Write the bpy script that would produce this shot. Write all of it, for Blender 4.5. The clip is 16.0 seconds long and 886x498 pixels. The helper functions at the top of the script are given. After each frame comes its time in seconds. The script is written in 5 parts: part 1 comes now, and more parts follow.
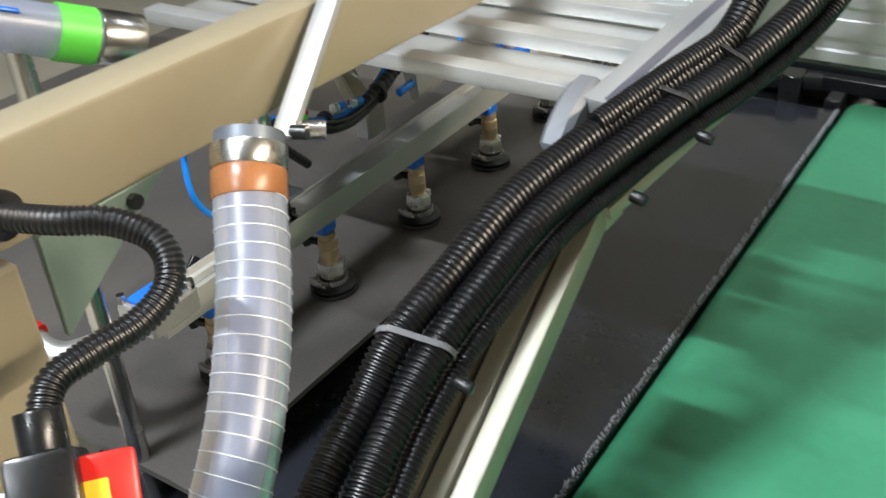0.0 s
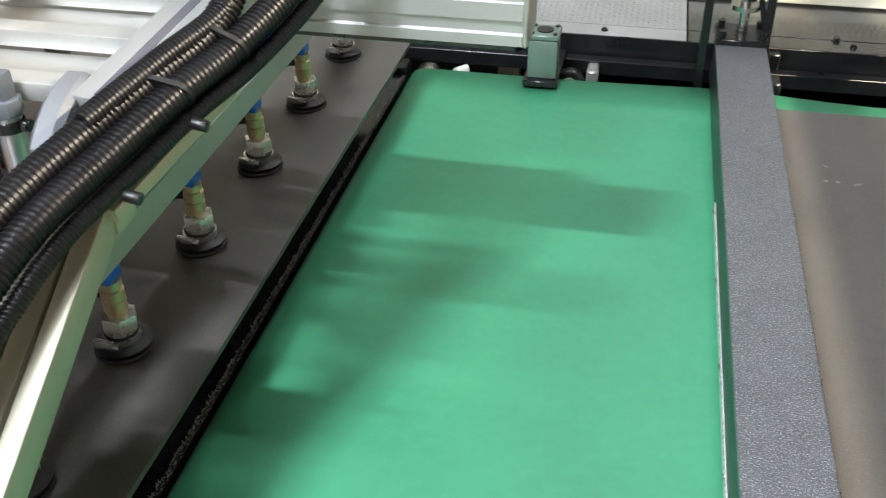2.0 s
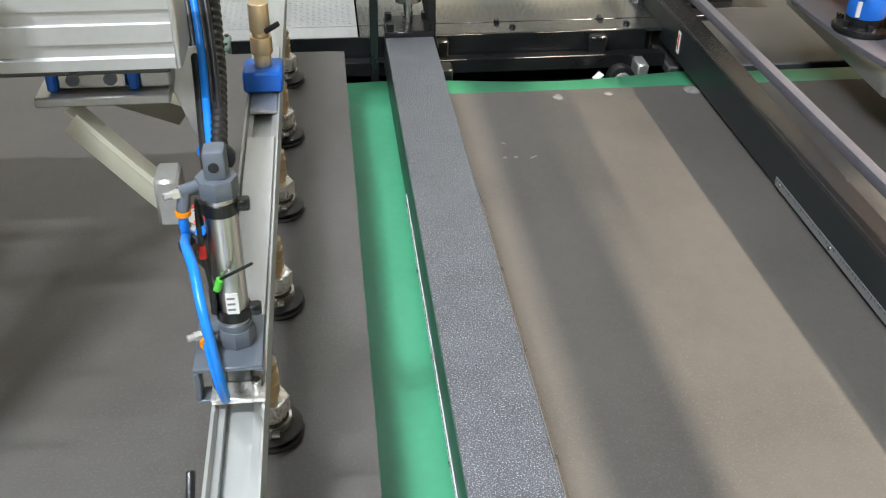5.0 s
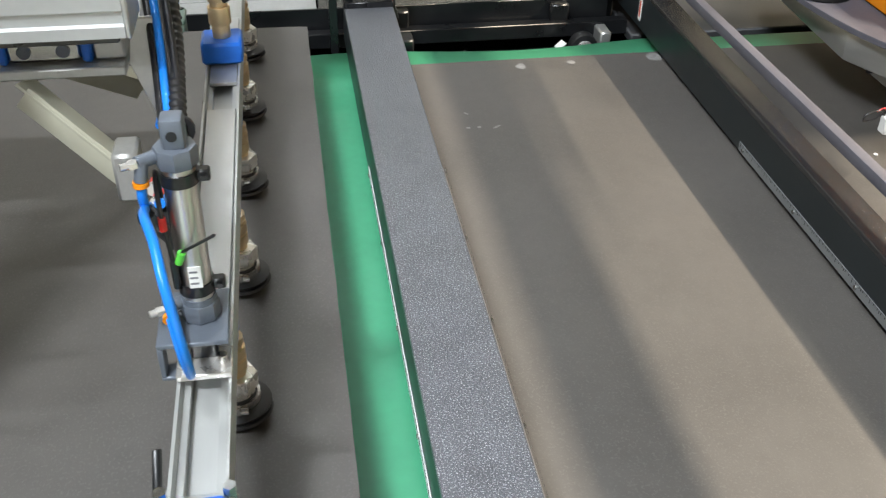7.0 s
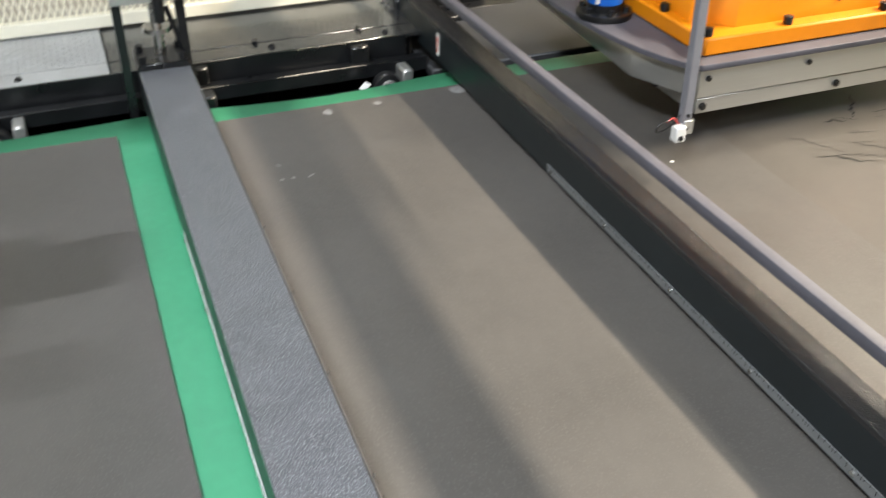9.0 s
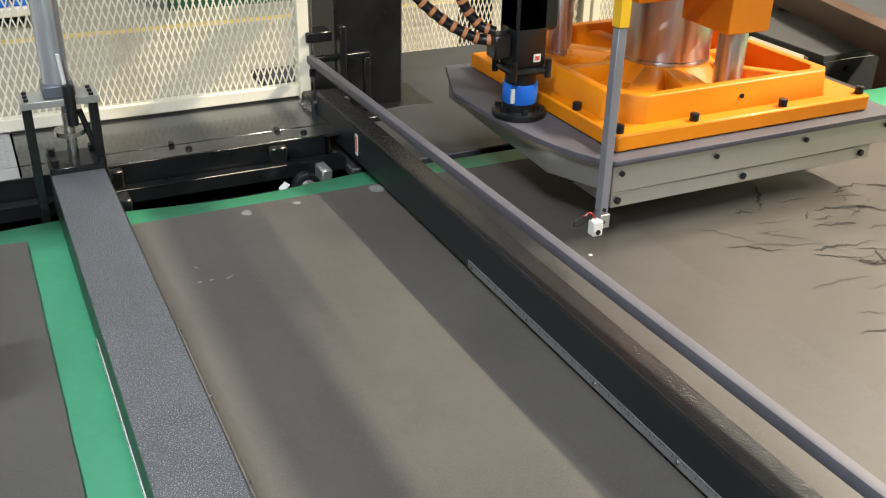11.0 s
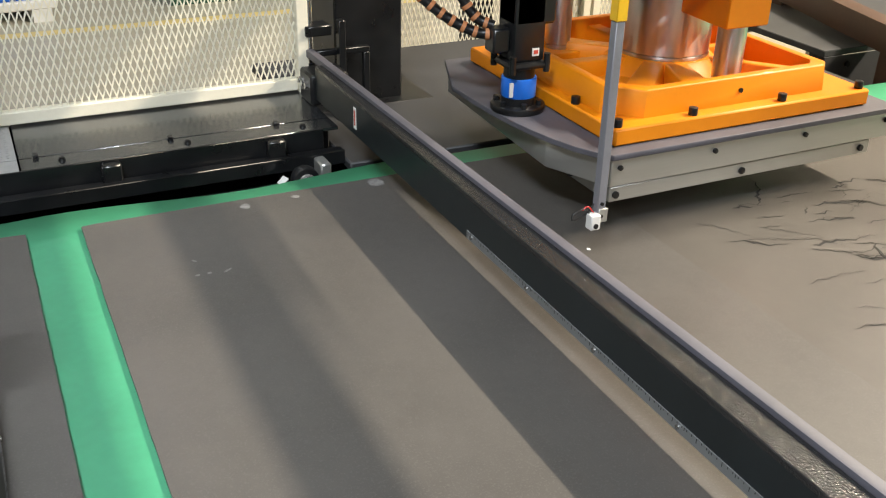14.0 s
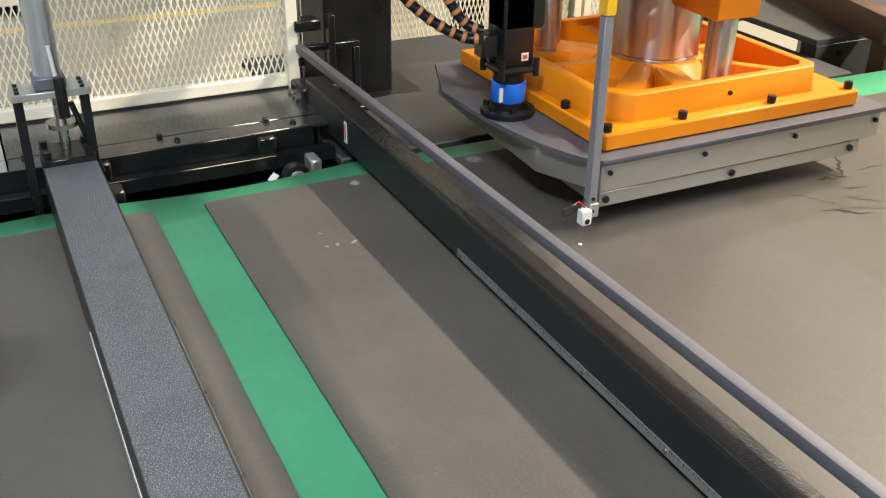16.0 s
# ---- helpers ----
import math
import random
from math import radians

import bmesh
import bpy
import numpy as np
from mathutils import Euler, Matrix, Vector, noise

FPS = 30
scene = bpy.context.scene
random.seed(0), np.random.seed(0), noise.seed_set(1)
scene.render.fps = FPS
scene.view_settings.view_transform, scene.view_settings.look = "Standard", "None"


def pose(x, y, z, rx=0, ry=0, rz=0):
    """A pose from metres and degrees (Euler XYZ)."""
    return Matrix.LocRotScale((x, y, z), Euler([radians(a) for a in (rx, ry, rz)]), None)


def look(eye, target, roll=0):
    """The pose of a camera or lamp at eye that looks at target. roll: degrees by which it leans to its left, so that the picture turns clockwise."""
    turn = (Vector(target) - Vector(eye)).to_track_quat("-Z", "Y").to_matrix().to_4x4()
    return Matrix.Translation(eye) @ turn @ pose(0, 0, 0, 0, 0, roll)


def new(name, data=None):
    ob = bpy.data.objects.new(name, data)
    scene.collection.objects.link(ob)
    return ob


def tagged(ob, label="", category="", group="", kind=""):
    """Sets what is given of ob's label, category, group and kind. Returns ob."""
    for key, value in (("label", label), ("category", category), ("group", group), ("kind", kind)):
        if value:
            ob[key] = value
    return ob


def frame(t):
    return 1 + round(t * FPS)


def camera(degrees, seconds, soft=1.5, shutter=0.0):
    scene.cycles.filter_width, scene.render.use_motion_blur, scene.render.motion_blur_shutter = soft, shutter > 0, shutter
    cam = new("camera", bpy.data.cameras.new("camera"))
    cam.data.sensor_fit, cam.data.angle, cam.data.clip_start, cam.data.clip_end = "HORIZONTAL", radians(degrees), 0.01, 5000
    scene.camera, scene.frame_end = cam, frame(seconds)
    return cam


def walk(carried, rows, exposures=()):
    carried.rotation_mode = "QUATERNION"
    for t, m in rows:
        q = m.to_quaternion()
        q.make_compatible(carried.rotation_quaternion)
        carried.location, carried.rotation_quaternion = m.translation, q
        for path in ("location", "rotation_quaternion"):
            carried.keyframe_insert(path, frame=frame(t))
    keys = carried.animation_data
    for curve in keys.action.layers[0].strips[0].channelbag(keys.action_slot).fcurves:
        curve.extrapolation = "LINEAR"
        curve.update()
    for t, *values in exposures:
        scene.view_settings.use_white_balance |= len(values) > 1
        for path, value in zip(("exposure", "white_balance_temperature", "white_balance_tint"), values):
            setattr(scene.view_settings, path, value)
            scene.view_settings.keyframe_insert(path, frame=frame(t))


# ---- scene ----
cam = camera(48.8, 16.0, soft=1.15, shutter=0.45)
PATH = [
    (0, (-0.263, -1.53, 1.699), (-1.25, -0.149, 0.641), -4.2),
    (0.5, (-0.261, -1.514, 1.704), (-1.109, -0.111, 0.558), -3.1),
    (1, (-0.235, -1.495, 1.689), (-0.918, -0.01, 0.538), -1.8),
    (1.5, (-0.182, -1.458, 1.682), (-0.666, 0.126, 0.561), -1.2),
    (2, (-0.153, -1.449, 1.686), (-0.502, 0.175, 0.573), -0.4),
    (2.5, (-0.141, -1.445, 1.676), (-0.433, 0.204, 0.582), -0.8),
    (3, (-0.144, -1.439, 1.678), (-0.362, 0.222, 0.586), -0.5),
    (3.5, (-0.133, -1.435, 1.691), (-0.214, 0.237, 0.596), -0.4),
    (4, (-0.11, -1.411, 1.681), (-0.011, 0.262, 0.589), -0.1),
    (4.2, (-0.121, -1.414, 1.689), (0.03, 0.252, 0.593), 0.7),
    (6.5, (-0.109, -1.41, 1.681), (0.134, 0.215, 0.542), 1.0),
    (7, (-0.111, -1.404, 1.672), (0.16, 0.207, 0.518), 1.0),
    (7.5, (-0.111, -1.405, 1.673), (0.197, 0.192, 0.509), 1.0),
    (8, (-0.108, -1.407, 1.672), (0.242, 0.183, 0.51), 0.9),
    (8.5, (-0.106, -1.401, 1.672), (0.339, 0.168, 0.515), 1.8),
    (9, (-0.096, -1.395, 1.682), (0.512, 0.168, 0.592), 0.2),
    (9.5, (-0.089, -1.39, 1.681), (0.632, 0.195, 0.697), -0.7),
    (9.7, (-0.094, -1.387, 1.679), (0.648, 0.208, 0.727), -0.2),
    (12, (-0.089, -1.389, 1.677), (0.707, 0.203, 0.764), 1.5),
    (12.5, (-0.087, -1.39, 1.675), (0.706, 0.202, 0.761), 1.4),
    (13, (-0.087, -1.388, 1.676), (0.704, 0.202, 0.757), 1.5),
    (13.5, (-0.092, -1.388, 1.681), (0.7, 0.198, 0.755), 1.5),
    (14, (-0.085, -1.393, 1.674), (0.7, 0.198, 0.751), 1.4),
    (14.5, (-0.09, -1.388, 1.68), (0.702, 0.195, 0.749), 1.3),
    (15, (-0.089, -1.384, 1.687), (0.707, 0.192, 0.748), 1.3),
    (15.5, (-0.084, -1.39, 1.681), (0.712, 0.189, 0.747), 1.1),
    (16, (-0.071, -1.385, 1.683), (0.717, 0.193, 0.741), 0.9),
]
walk(cam, [(t, look(eye, target, roll)) for t, eye, target, roll in PATH],
     [(0, -0.55), (1, -0.38), (2.5, -0.1), (4, -0.06), (7, -0.1), (8.5, -0.08), (9.5, -0.28), (12, -0.48), (16, -0.48)])

# ---- world and lights ----
world = bpy.data.worlds.new("world")
scene.world = world
world.use_nodes = True
world.node_tree.nodes["Background"].inputs["Color"].default_value = (0.9, 0.95, 1.0, 1)
world.node_tree.nodes["Background"].inputs["Strength"].default_value = 0.015
scene.view_settings.exposure = 0.0


def area_lamp(name, eye, target, sx, sy, watts, colour):
    data = bpy.data.lights.new(name, "AREA")
    data.shape, data.size, data.size_y, data.energy, data.color = "RECTANGLE", sx, sy, watts, colour
    ob = new(name, data)
    ob.matrix_world = look(eye, target)
    return ob


COOL, WARM = (0.88, 0.94, 1.0), (1.0, 0.87, 0.69)
# rows of hall lamps, long in x on the infeed side and long in y beyond the press: place, watts, colour
LAMPS = [(-1.6, -2.75, 330, COOL), (-1.1, -4.7, 200, COOL), (-1.05, -0.9, 66, COOL), (0.2, 1.35, 40, COOL), (0.4, 4.6, 60, COOL),
         # the first two here are added, unseen, to put a sheen on the foam
         (4.3, 3.0, 60, WARM), (7.0, 3.2, 90, WARM), (4.75, -1.7, 510, WARM), (4.75, -0.6, 510, WARM), (4.75, 0.5, 510, WARM)]
for lx, ly, watts, colour in LAMPS:
    wide, deep = (0.09, 0.9) if colour == WARM else (0.65, 0.06)
    area_lamp("high_bay_light", (lx, ly, 4.70), (lx, ly + 0.01, 0.0), wide, deep, watts, colour)


# ---- materials ----
def material(name, base, rough=0.5, metal=0.0, vary=0.12, scale=6.0, bump=0.0, bump_scale=200.0, bump_dist=0.001,
             spec=0.5, trans=0.0, speckle=None, speckle_scale=700.0, coat=0.0, stretch=(1, 1, 1), alpha=1.0, emit=0.0, kind="noise", rough_vary=0.1):
    m = bpy.data.materials.new(name)
    m.use_nodes = True
    n, l = m.node_tree.nodes, m.node_tree.links
    b = n["Principled BSDF"]
    b.inputs["Roughness"].default_value = rough
    b.inputs["Metallic"].default_value = metal
    b.inputs["Specular IOR Level"].default_value = spec
    b.inputs["Transmission Weight"].default_value = trans
    b.inputs["Coat Weight"].default_value = coat
    b.inputs["Alpha"].default_value = alpha
    tc = n.new("ShaderNodeTexCoord")
    mp = n.new("ShaderNodeMapping")
    mp.inputs["Scale"].default_value = stretch
    l.new(tc.outputs["Object"], mp.inputs["Vector"])
    big = n.new("ShaderNodeTexNoise")
    big.inputs["Scale"].default_value, big.inputs["Detail"].default_value = scale, 5
    l.new(mp.outputs["Vector"], big.inputs["Vector"])
    small = n.new("ShaderNodeTexNoise")
    small.inputs["Scale"].default_value, small.inputs["Detail"].default_value = scale * 14, 3
    l.new(mp.outputs["Vector"], small.inputs["Vector"])
    add = n.new("ShaderNodeMath")
    add.operation = "MULTIPLY_ADD"
    add.inputs[1].default_value = 0.35
    l.new(small.outputs["Fac"], add.inputs[0])
    l.new(big.outputs["Fac"], add.inputs[2])
    ramp = n.new("ShaderNodeMapRange")
    ramp.inputs["From Min"].default_value, ramp.inputs["From Max"].default_value = 0.45, 0.95
    ramp.inputs["To Min"].default_value, ramp.inputs["To Max"].default_value = 1 - vary, 1 + vary
    l.new(add.outputs[0], ramp.inputs["Value"])
    mul = n.new("ShaderNodeVectorMath")
    mul.operation = "SCALE"
    mul.inputs[0].default_value = base
    l.new(ramp.outputs["Result"], mul.inputs["Scale"])
    out = mul.outputs["Vector"]
    if speckle:
        vo = n.new("ShaderNodeTexNoise")
        vo.inputs["Scale"].default_value, vo.inputs["Detail"].default_value = speckle_scale, 2
        l.new(mp.outputs["Vector"], vo.inputs["Vector"])
        th = n.new("ShaderNodeMapRange")
        th.inputs["From Min"].default_value, th.inputs["From Max"].default_value = 0.54, 0.70
        l.new(vo.outputs["Fac"], th.inputs["Value"])
        mix = n.new("ShaderNodeMix")
        mix.data_type = "RGBA"
        l.new(th.outputs["Result"], mix.inputs["Factor"])
        l.new(out, mix.inputs[6])
        mix.inputs[7].default_value = (*speckle, 1)
        out = mix.outputs[2]
    l.new(out, b.inputs["Base Color"])
    rr = n.new("ShaderNodeMapRange")
    rr.inputs["To Min"].default_value, rr.inputs["To Max"].default_value = max(rough - rough_vary, 0.02), min(rough + rough_vary, 1)
    l.new(big.outputs["Fac"], rr.inputs["Value"])
    l.new(rr.outputs["Result"], b.inputs["Roughness"])
    if bump:
        if kind == "cells":
            bn = n.new("ShaderNodeTexVoronoi")
            bn.inputs["Scale"].default_value = bump_scale
            src = bn.outputs["Distance"]
        else:
            bn = n.new("ShaderNodeTexNoise")
            bn.inputs["Scale"].default_value, bn.inputs["Detail"].default_value = bump_scale, 4
            src = bn.outputs["Fac"]
        l.new(mp.outputs["Vector"], bn.inputs["Vector"])
        bp = n.new("ShaderNodeBump")
        bp.inputs["Strength"].default_value, bp.inputs["Distance"].default_value = bump, bump_dist
        l.new(src, bp.inputs["Height"])
        l.new(bp.outputs["Normal"], b.inputs["Normal"])
    if emit:
        b.inputs["Emission Color"].default_value = (*base, 1)
        b.inputs["Emission Strength"].default_value = emit
    return m


FOAM = material("dark_foam", (0.083, 0.077, 0.071), 0.43, vary=0.17, scale=3.0, bump=0.25, bump_scale=900, bump_dist=0.0006, spec=0.45, speckle=(0.100, 0.093, 0.087), speckle_scale=300)
# same foam again, with the warm light near the press put into its colour
FOAM_WARM_LIT = material("foam_warm_lit", (0.086, 0.078, 0.069), 0.40, vary=0.14, scale=3.0, bump=0.25, bump_scale=900, bump_dist=0.0006, spec=0.5)
# near-black foam colour that paints the shade inside the die cuts
CUT_SHADE = material("cut_shade", (0.02, 0.02, 0.02), 0.8, bump=0.4, bump_scale=500)
BELT = material("green_belt", (0.054, 0.30, 0.16), 0.45, vary=0.12, scale=4.0, bump=0.12, bump_scale=1400, bump_dist=0.0004, spec=0.4)
# grey hammer paint; the pale specks are its sparkle painted into the colour
HAMMER = material("hammer_paint_glints", (0.135, 0.139, 0.155), 0.33, metal=0.3, vary=0.15, scale=20, bump=1.0, bump_scale=380, bump_dist=0.0022,
                  speckle=(0.55, 0.57, 0.60), speckle_scale=540)
DARK_HAMMER = material("dark_hammer_paint", (0.030, 0.030, 0.031), 0.20, metal=0.3, vary=0.06, scale=20, bump=0.6, bump_scale=330, bump_dist=0.0014, rough_vary=0.03)
BLACK = material("black_paint", (0.009, 0.0095, 0.0105), 0.30, vary=0.3, scale=14, bump=0.15, bump_scale=300, bump_dist=0.0006)
SATIN_BLACK = material("satin_black_face", (0.012, 0.016, 0.018), 0.38, vary=0.2, scale=9, bump=0.1, bump_scale=250, bump_dist=0.0005)
RUBBER = material("black_rubber", (0.012, 0.012, 0.013), 0.42, vary=0.2, scale=30)
GREYPAINT = material("grey_enamel", (0.20, 0.20, 0.225), 0.4, vary=0.1, scale=12, bump=0.1, bump_scale=200, bump_dist=0.0004)
SLATE = material("slate_enamel", (0.095, 0.093, 0.112), 0.55, vary=0.15, scale=9, bump=0.1, bump_scale=150)
ALU = material("anodised_aluminium", (0.55, 0.56, 0.56), 0.36, metal=0.6, vary=0.06, scale=10, stretch=(1, 0.15, 1), bump=0.06, bump_scale=500, bump_dist=0.0003)
RAIL_ALU = material("matt_aluminium_rail", (0.48, 0.49, 0.475), 0.42, metal=0.5, vary=0.08, scale=10, stretch=(1, 0.15, 1), bump=0.06, bump_scale=500, bump_dist=0.0003)
ALU_PALE = material("pale_extrusion", (0.47, 0.455, 0.36), 0.42, metal=0.35, vary=0.06, scale=8, bump=0.05, bump_scale=400, bump_dist=0.0003)
STEEL = material("bright_steel", (0.58, 0.57, 0.55), 0.25, metal=1.0, vary=0.1, scale=25, bump=0.05, bump_scale=400, bump_dist=0.0003)
CHROME = material("chrome", (0.60, 0.60, 0.61), 0.20, metal=1.0, vary=0.03, scale=20, stretch=(1, 1, 0.1), rough_vary=0.02)
TURNED = material("turned_chrome", (0.58, 0.57, 0.57), 0.30, metal=1.0, vary=0.05, scale=30, stretch=(1, 1, 0.02), rough_vary=0.02)
turn_node = TURNED.node_tree.nodes.new("ShaderNodeTangent")
turn_node.direction_type, turn_node.axis = "RADIAL", "Z"
turned_surface = TURNED.node_tree.nodes["Principled BSDF"]
turned_surface.inputs["Anisotropic"].default_value, turned_surface.inputs["Anisotropic Rotation"].default_value = 0.9, 0.25
TURNED.node_tree.links.new(turn_node.outputs["Tangent"], turned_surface.inputs["Tangent"])
NICKEL = material("nickel_plating", (0.74, 0.72, 0.68), 0.28, metal=0.7, vary=0.08, scale=40)
ZINC = material("zinc_plate", (0.55, 0.55, 0.53), 0.38, metal=0.75, vary=0.14, scale=9, bump=0.1, bump_scale=250, bump_dist=0.0004)
SKIRT = material("brushed_plate", (0.52, 0.52, 0.50), 0.40, metal=0.75, vary=0.06, scale=6, stretch=(0.2, 1, 3), bump=0.06, bump_scale=400, bump_dist=0.0003)
BRASS = material("nickel_brass", (0.66, 0.50, 0.30), 0.32, metal=0.7, vary=0.12, scale=40)
COPPER = material("brown_tape", (0.30, 0.12, 0.045), 0.3, vary=0.3, scale=30)
BLUE = material("blue_plastic", (0.012, 0.14, 0.62), 0.35, vary=0.12, scale=20)
TUBE_BLUE = material("blue_air_tube", (0.01, 0.20, 0.72), 0.3, vary=0.06, scale=20)
GREENPL = material("green_tape", (0.10, 0.55, 0.06), 0.4, vary=0.1, scale=20)
ORANGE = material("orange_enamel", (0.74, 0.235, 0.004), 0.46, vary=0.06, scale=7, bump=0.06, bump_scale=160, bump_dist=0.0006, coat=0.08, spec=0.3)
YELLOW = material("yellow_enamel", (0.85, 0.50, 0.02), 0.4, vary=0.1, scale=10)
RED = material("red_plastic", (0.65, 0.02, 0.015), 0.35, vary=0.08, scale=20)
CREAM = material("cream_enamel", (0.28, 0.242, 0.165), 0.38, vary=0.05, scale=5, bump=0.05, bump_scale=150, bump_dist=0.0005)
MESHPAINT = material("cream_mesh_paint", (0.80, 0.76, 0.62), 0.5, vary=0.06, scale=8)
WHITE = material("white_plastic", (0.75, 0.75, 0.73), 0.45, vary=0.06, scale=20)
PRINT = material("label_print_red", (0.6, 0.08, 0.05), 0.5)
TREAD = material("tread_plate_black", (0.20, 0.205, 0.215), 0.20, metal=0.9, vary=0.12, scale=8, bump=0.12, bump_scale=90, bump_dist=0.0006, rough_vary=0.05)
TREAD_PALE = material("pale_tread_plate", (0.50, 0.51, 0.52), 0.40, metal=0.45, vary=0.15, scale=8, bump=0.15, bump_scale=260, bump_dist=0.0005)
CLEAR = material("clear_hose", (0.50, 0.55, 0.72), 0.34, trans=0.7, rough_vary=0.05, vary=0.05, scale=20, bump=0.2, bump_scale=60, bump_dist=0.001)
RIB = material("clear_hose_rib", (0.58, 0.61, 0.67), 0.3, vary=0.05)
SPIRAL = material("white_hose_spiral", (0.62, 0.63, 0.66), 0.35, vary=0.05)
GLASS = material("grey_tinted_cylinder", (0.55, 0.58, 0.62), 0.2, metal=0.6, vary=0.1, scale=12)
CAST = material("grey_cast_cap", (0.13, 0.15, 0.18), 0.42, metal=0.3, vary=0.1, scale=25)
RUSTBROWN = material("brown_painted_beam", (0.07, 0.035, 0.02), 0.45, vary=0.2, scale=6)
FLOORM = material("hall_floor_paint", (0.42, 0.40, 0.33), 0.4, vary=0.12, scale=1.2, bump=0.05, bump_scale=40, bump_dist=0.002)
LINE = material("yellow_floor_line", (0.68, 0.56, 0.24), 0.5, vary=0.15, scale=8)
WALLM = material("hall_wall_paint", (0.24, 0.235, 0.225), 0.7, vary=0.06, scale=1.0)
SLEEVE_O = material("orange_sleeve", (0.50, 0.20, 0.08), 0.6, vary=0.2, scale=60)


# ---- mesh tools ----
def box(bm, x0, x1, y0, y1, z0, z1, bevel=0.0, seg=1):
    got = bmesh.ops.create_cube(bm, size=1.0, matrix=Matrix.Translation(((x0 + x1) / 2, (y0 + y1) / 2, (z0 + z1) / 2)) @ Matrix.Diagonal((x1 - x0, y1 - y0, z1 - z0, 1)))
    if bevel:
        edges = {e for v in got["verts"] for e in v.link_edges}
        bmesh.ops.bevel(bm, geom=list(edges), offset=bevel, segments=seg, affect="EDGES", profile=0.5)
    return bm


def rod(bm, a, b, r, seg=16, r2=None, bevel=0.0):
    a, b = Vector(a), Vector(b)
    m = Matrix.Translation((a + b) / 2) @ (b - a).to_track_quat("Z", "Y").to_matrix().to_4x4()
    got = bmesh.ops.create_cone(bm, cap_ends=True, segments=seg, radius1=r, radius2=r if r2 is None else r2, depth=(b - a).length, matrix=m)
    if bevel:
        caps = [e for e in {e for v in got["verts"] for e in v.link_edges} if any(len(f.verts) > 4 for f in e.link_faces)]
        bmesh.ops.bevel(bm, geom=caps, offset=bevel, segments=2, affect="EDGES", profile=0.5)
    return bm


def bar(bm, a, b, w, h, up=(0, 0, 1), bevel=0.002):
    """A rectangular bar from a to b, w wide and h high."""
    a, b = Vector(a), Vector(b)
    d = (b - a).normalized()
    side = d.cross(Vector(up)).normalized()
    top = side.cross(d)
    m = Matrix((side, d, top)).transposed().to_4x4()
    m.translation = (a + b) / 2
    got = bmesh.ops.create_cube(bm, size=1.0, matrix=m @ Matrix.Diagonal((w, (b - a).length, h, 1)))
    if bevel:
        bmesh.ops.bevel(bm, geom=list({e for v in got["verts"] for e in v.link_edges}), offset=bevel, segments=2, affect="EDGES", profile=0.5)
    return bm


def prism(bm, outline, lo, hi, axis="y", bevel=0.0):
    """An outline of (u, v) points pushed along an axis from lo to hi."""
    def at(u, v, s):
        return {"y": (u, s, v), "x": (s, u, v), "z": (u, v, s)}[axis]
    a = [bm.verts.new(at(u, v, lo)) for u, v in outline]
    b = [bm.verts.new(at(u, v, hi)) for u, v in outline]
    n = len(a)
    made = [bm.faces.new(a), bm.faces.new(list(reversed(b)))]
    made += [bm.faces.new((a[i], b[i], b[(i + 1) % n], a[(i + 1) % n])) for i in range(n)]
    bmesh.ops.recalc_face_normals(bm, faces=made)
    if bevel:
        bmesh.ops.bevel(bm, geom=list({e for f in made for e in f.edges}), offset=bevel, segments=1, affect="EDGES", profile=0.5)
    return bm


def smooth_line(points, steps=10):
    """Catmull-Rom points through the given ones."""
    p = [Vector(q) for q in points]
    p = [2 * p[0] - p[1], *p, 2 * p[-1] - p[-2]]
    out = []
    for i in range(1, len(p) - 2):
        for s in range(steps):
            t = s / steps
            out.append(0.5 * ((2 * p[i]) + (p[i + 1] - p[i - 1]) * t + (2 * p[i - 1] - 5 * p[i] + 4 * p[i + 1] - p[i + 2]) * t * t
                              + (3 * p[i] - p[i - 1] - 3 * p[i + 1] + p[i + 2]) * t ** 3))
    out.append(p[-2])
    return out


def even_line(points, step):
    line = smooth_line(points, 24)
    out, left = [line[0]], step
    for a, b in zip(line, line[1:]):
        d = (b - a).length
        while left <= d:
            out.append(a + (b - a) * (left / d))
            left += step
        left -= d
    return out


def sweep(bm, line, radius, seg=12):
    """A closed tube along a line; radius is a number or a function of the ring's index."""
    rings, up = [], Vector((0.13, 0.21, 0.97))
    for i, p in enumerate(line):
        d = (line[min(i + 1, len(line) - 1)] - line[max(i - 1, 0)]).normalized()
        side = d.cross(up).normalized()
        up = side.cross(d)
        r = radius(i) if callable(radius) else radius
        rings.append([bm.verts.new(p + r * (math.cos(a) * side + math.sin(a) * up)) for a in (2 * math.pi * k / seg for k in range(seg))])
    for a, b in zip(rings, rings[1:]):
        for k in range(seg):
            bm.faces.new((a[k], a[(k + 1) % seg], b[(k + 1) % seg], b[k]))
    bm.faces.new(list(reversed(rings[0])))
    bm.faces.new(rings[-1])
    return bm


def lathe(bm, at, outline, seg=32):
    """A closed solid turned round the upright line through at, from (radius, height) points."""
    rings = [[bm.verts.new((at[0] + r * math.cos(a), at[1] + r * math.sin(a), z)) for a in (2 * math.pi * k / seg for k in range(seg))] for r, z in outline]
    for a, b in zip(rings, rings[1:]):
        for k in range(seg):
            bm.faces.new((a[k], a[(k + 1) % seg], b[(k + 1) % seg], b[k]))
    bm.faces.new(list(reversed(rings[0])))
    bm.faces.new(rings[-1])
    return bm


def corrugated(bm, points, r, pitch=0.0042, depth=0.0016, seg=14):
    line = even_line(points, pitch / 4)
    return sweep(bm, line, lambda i: (r, r, r - depth, r - depth)[i % 4], seg)


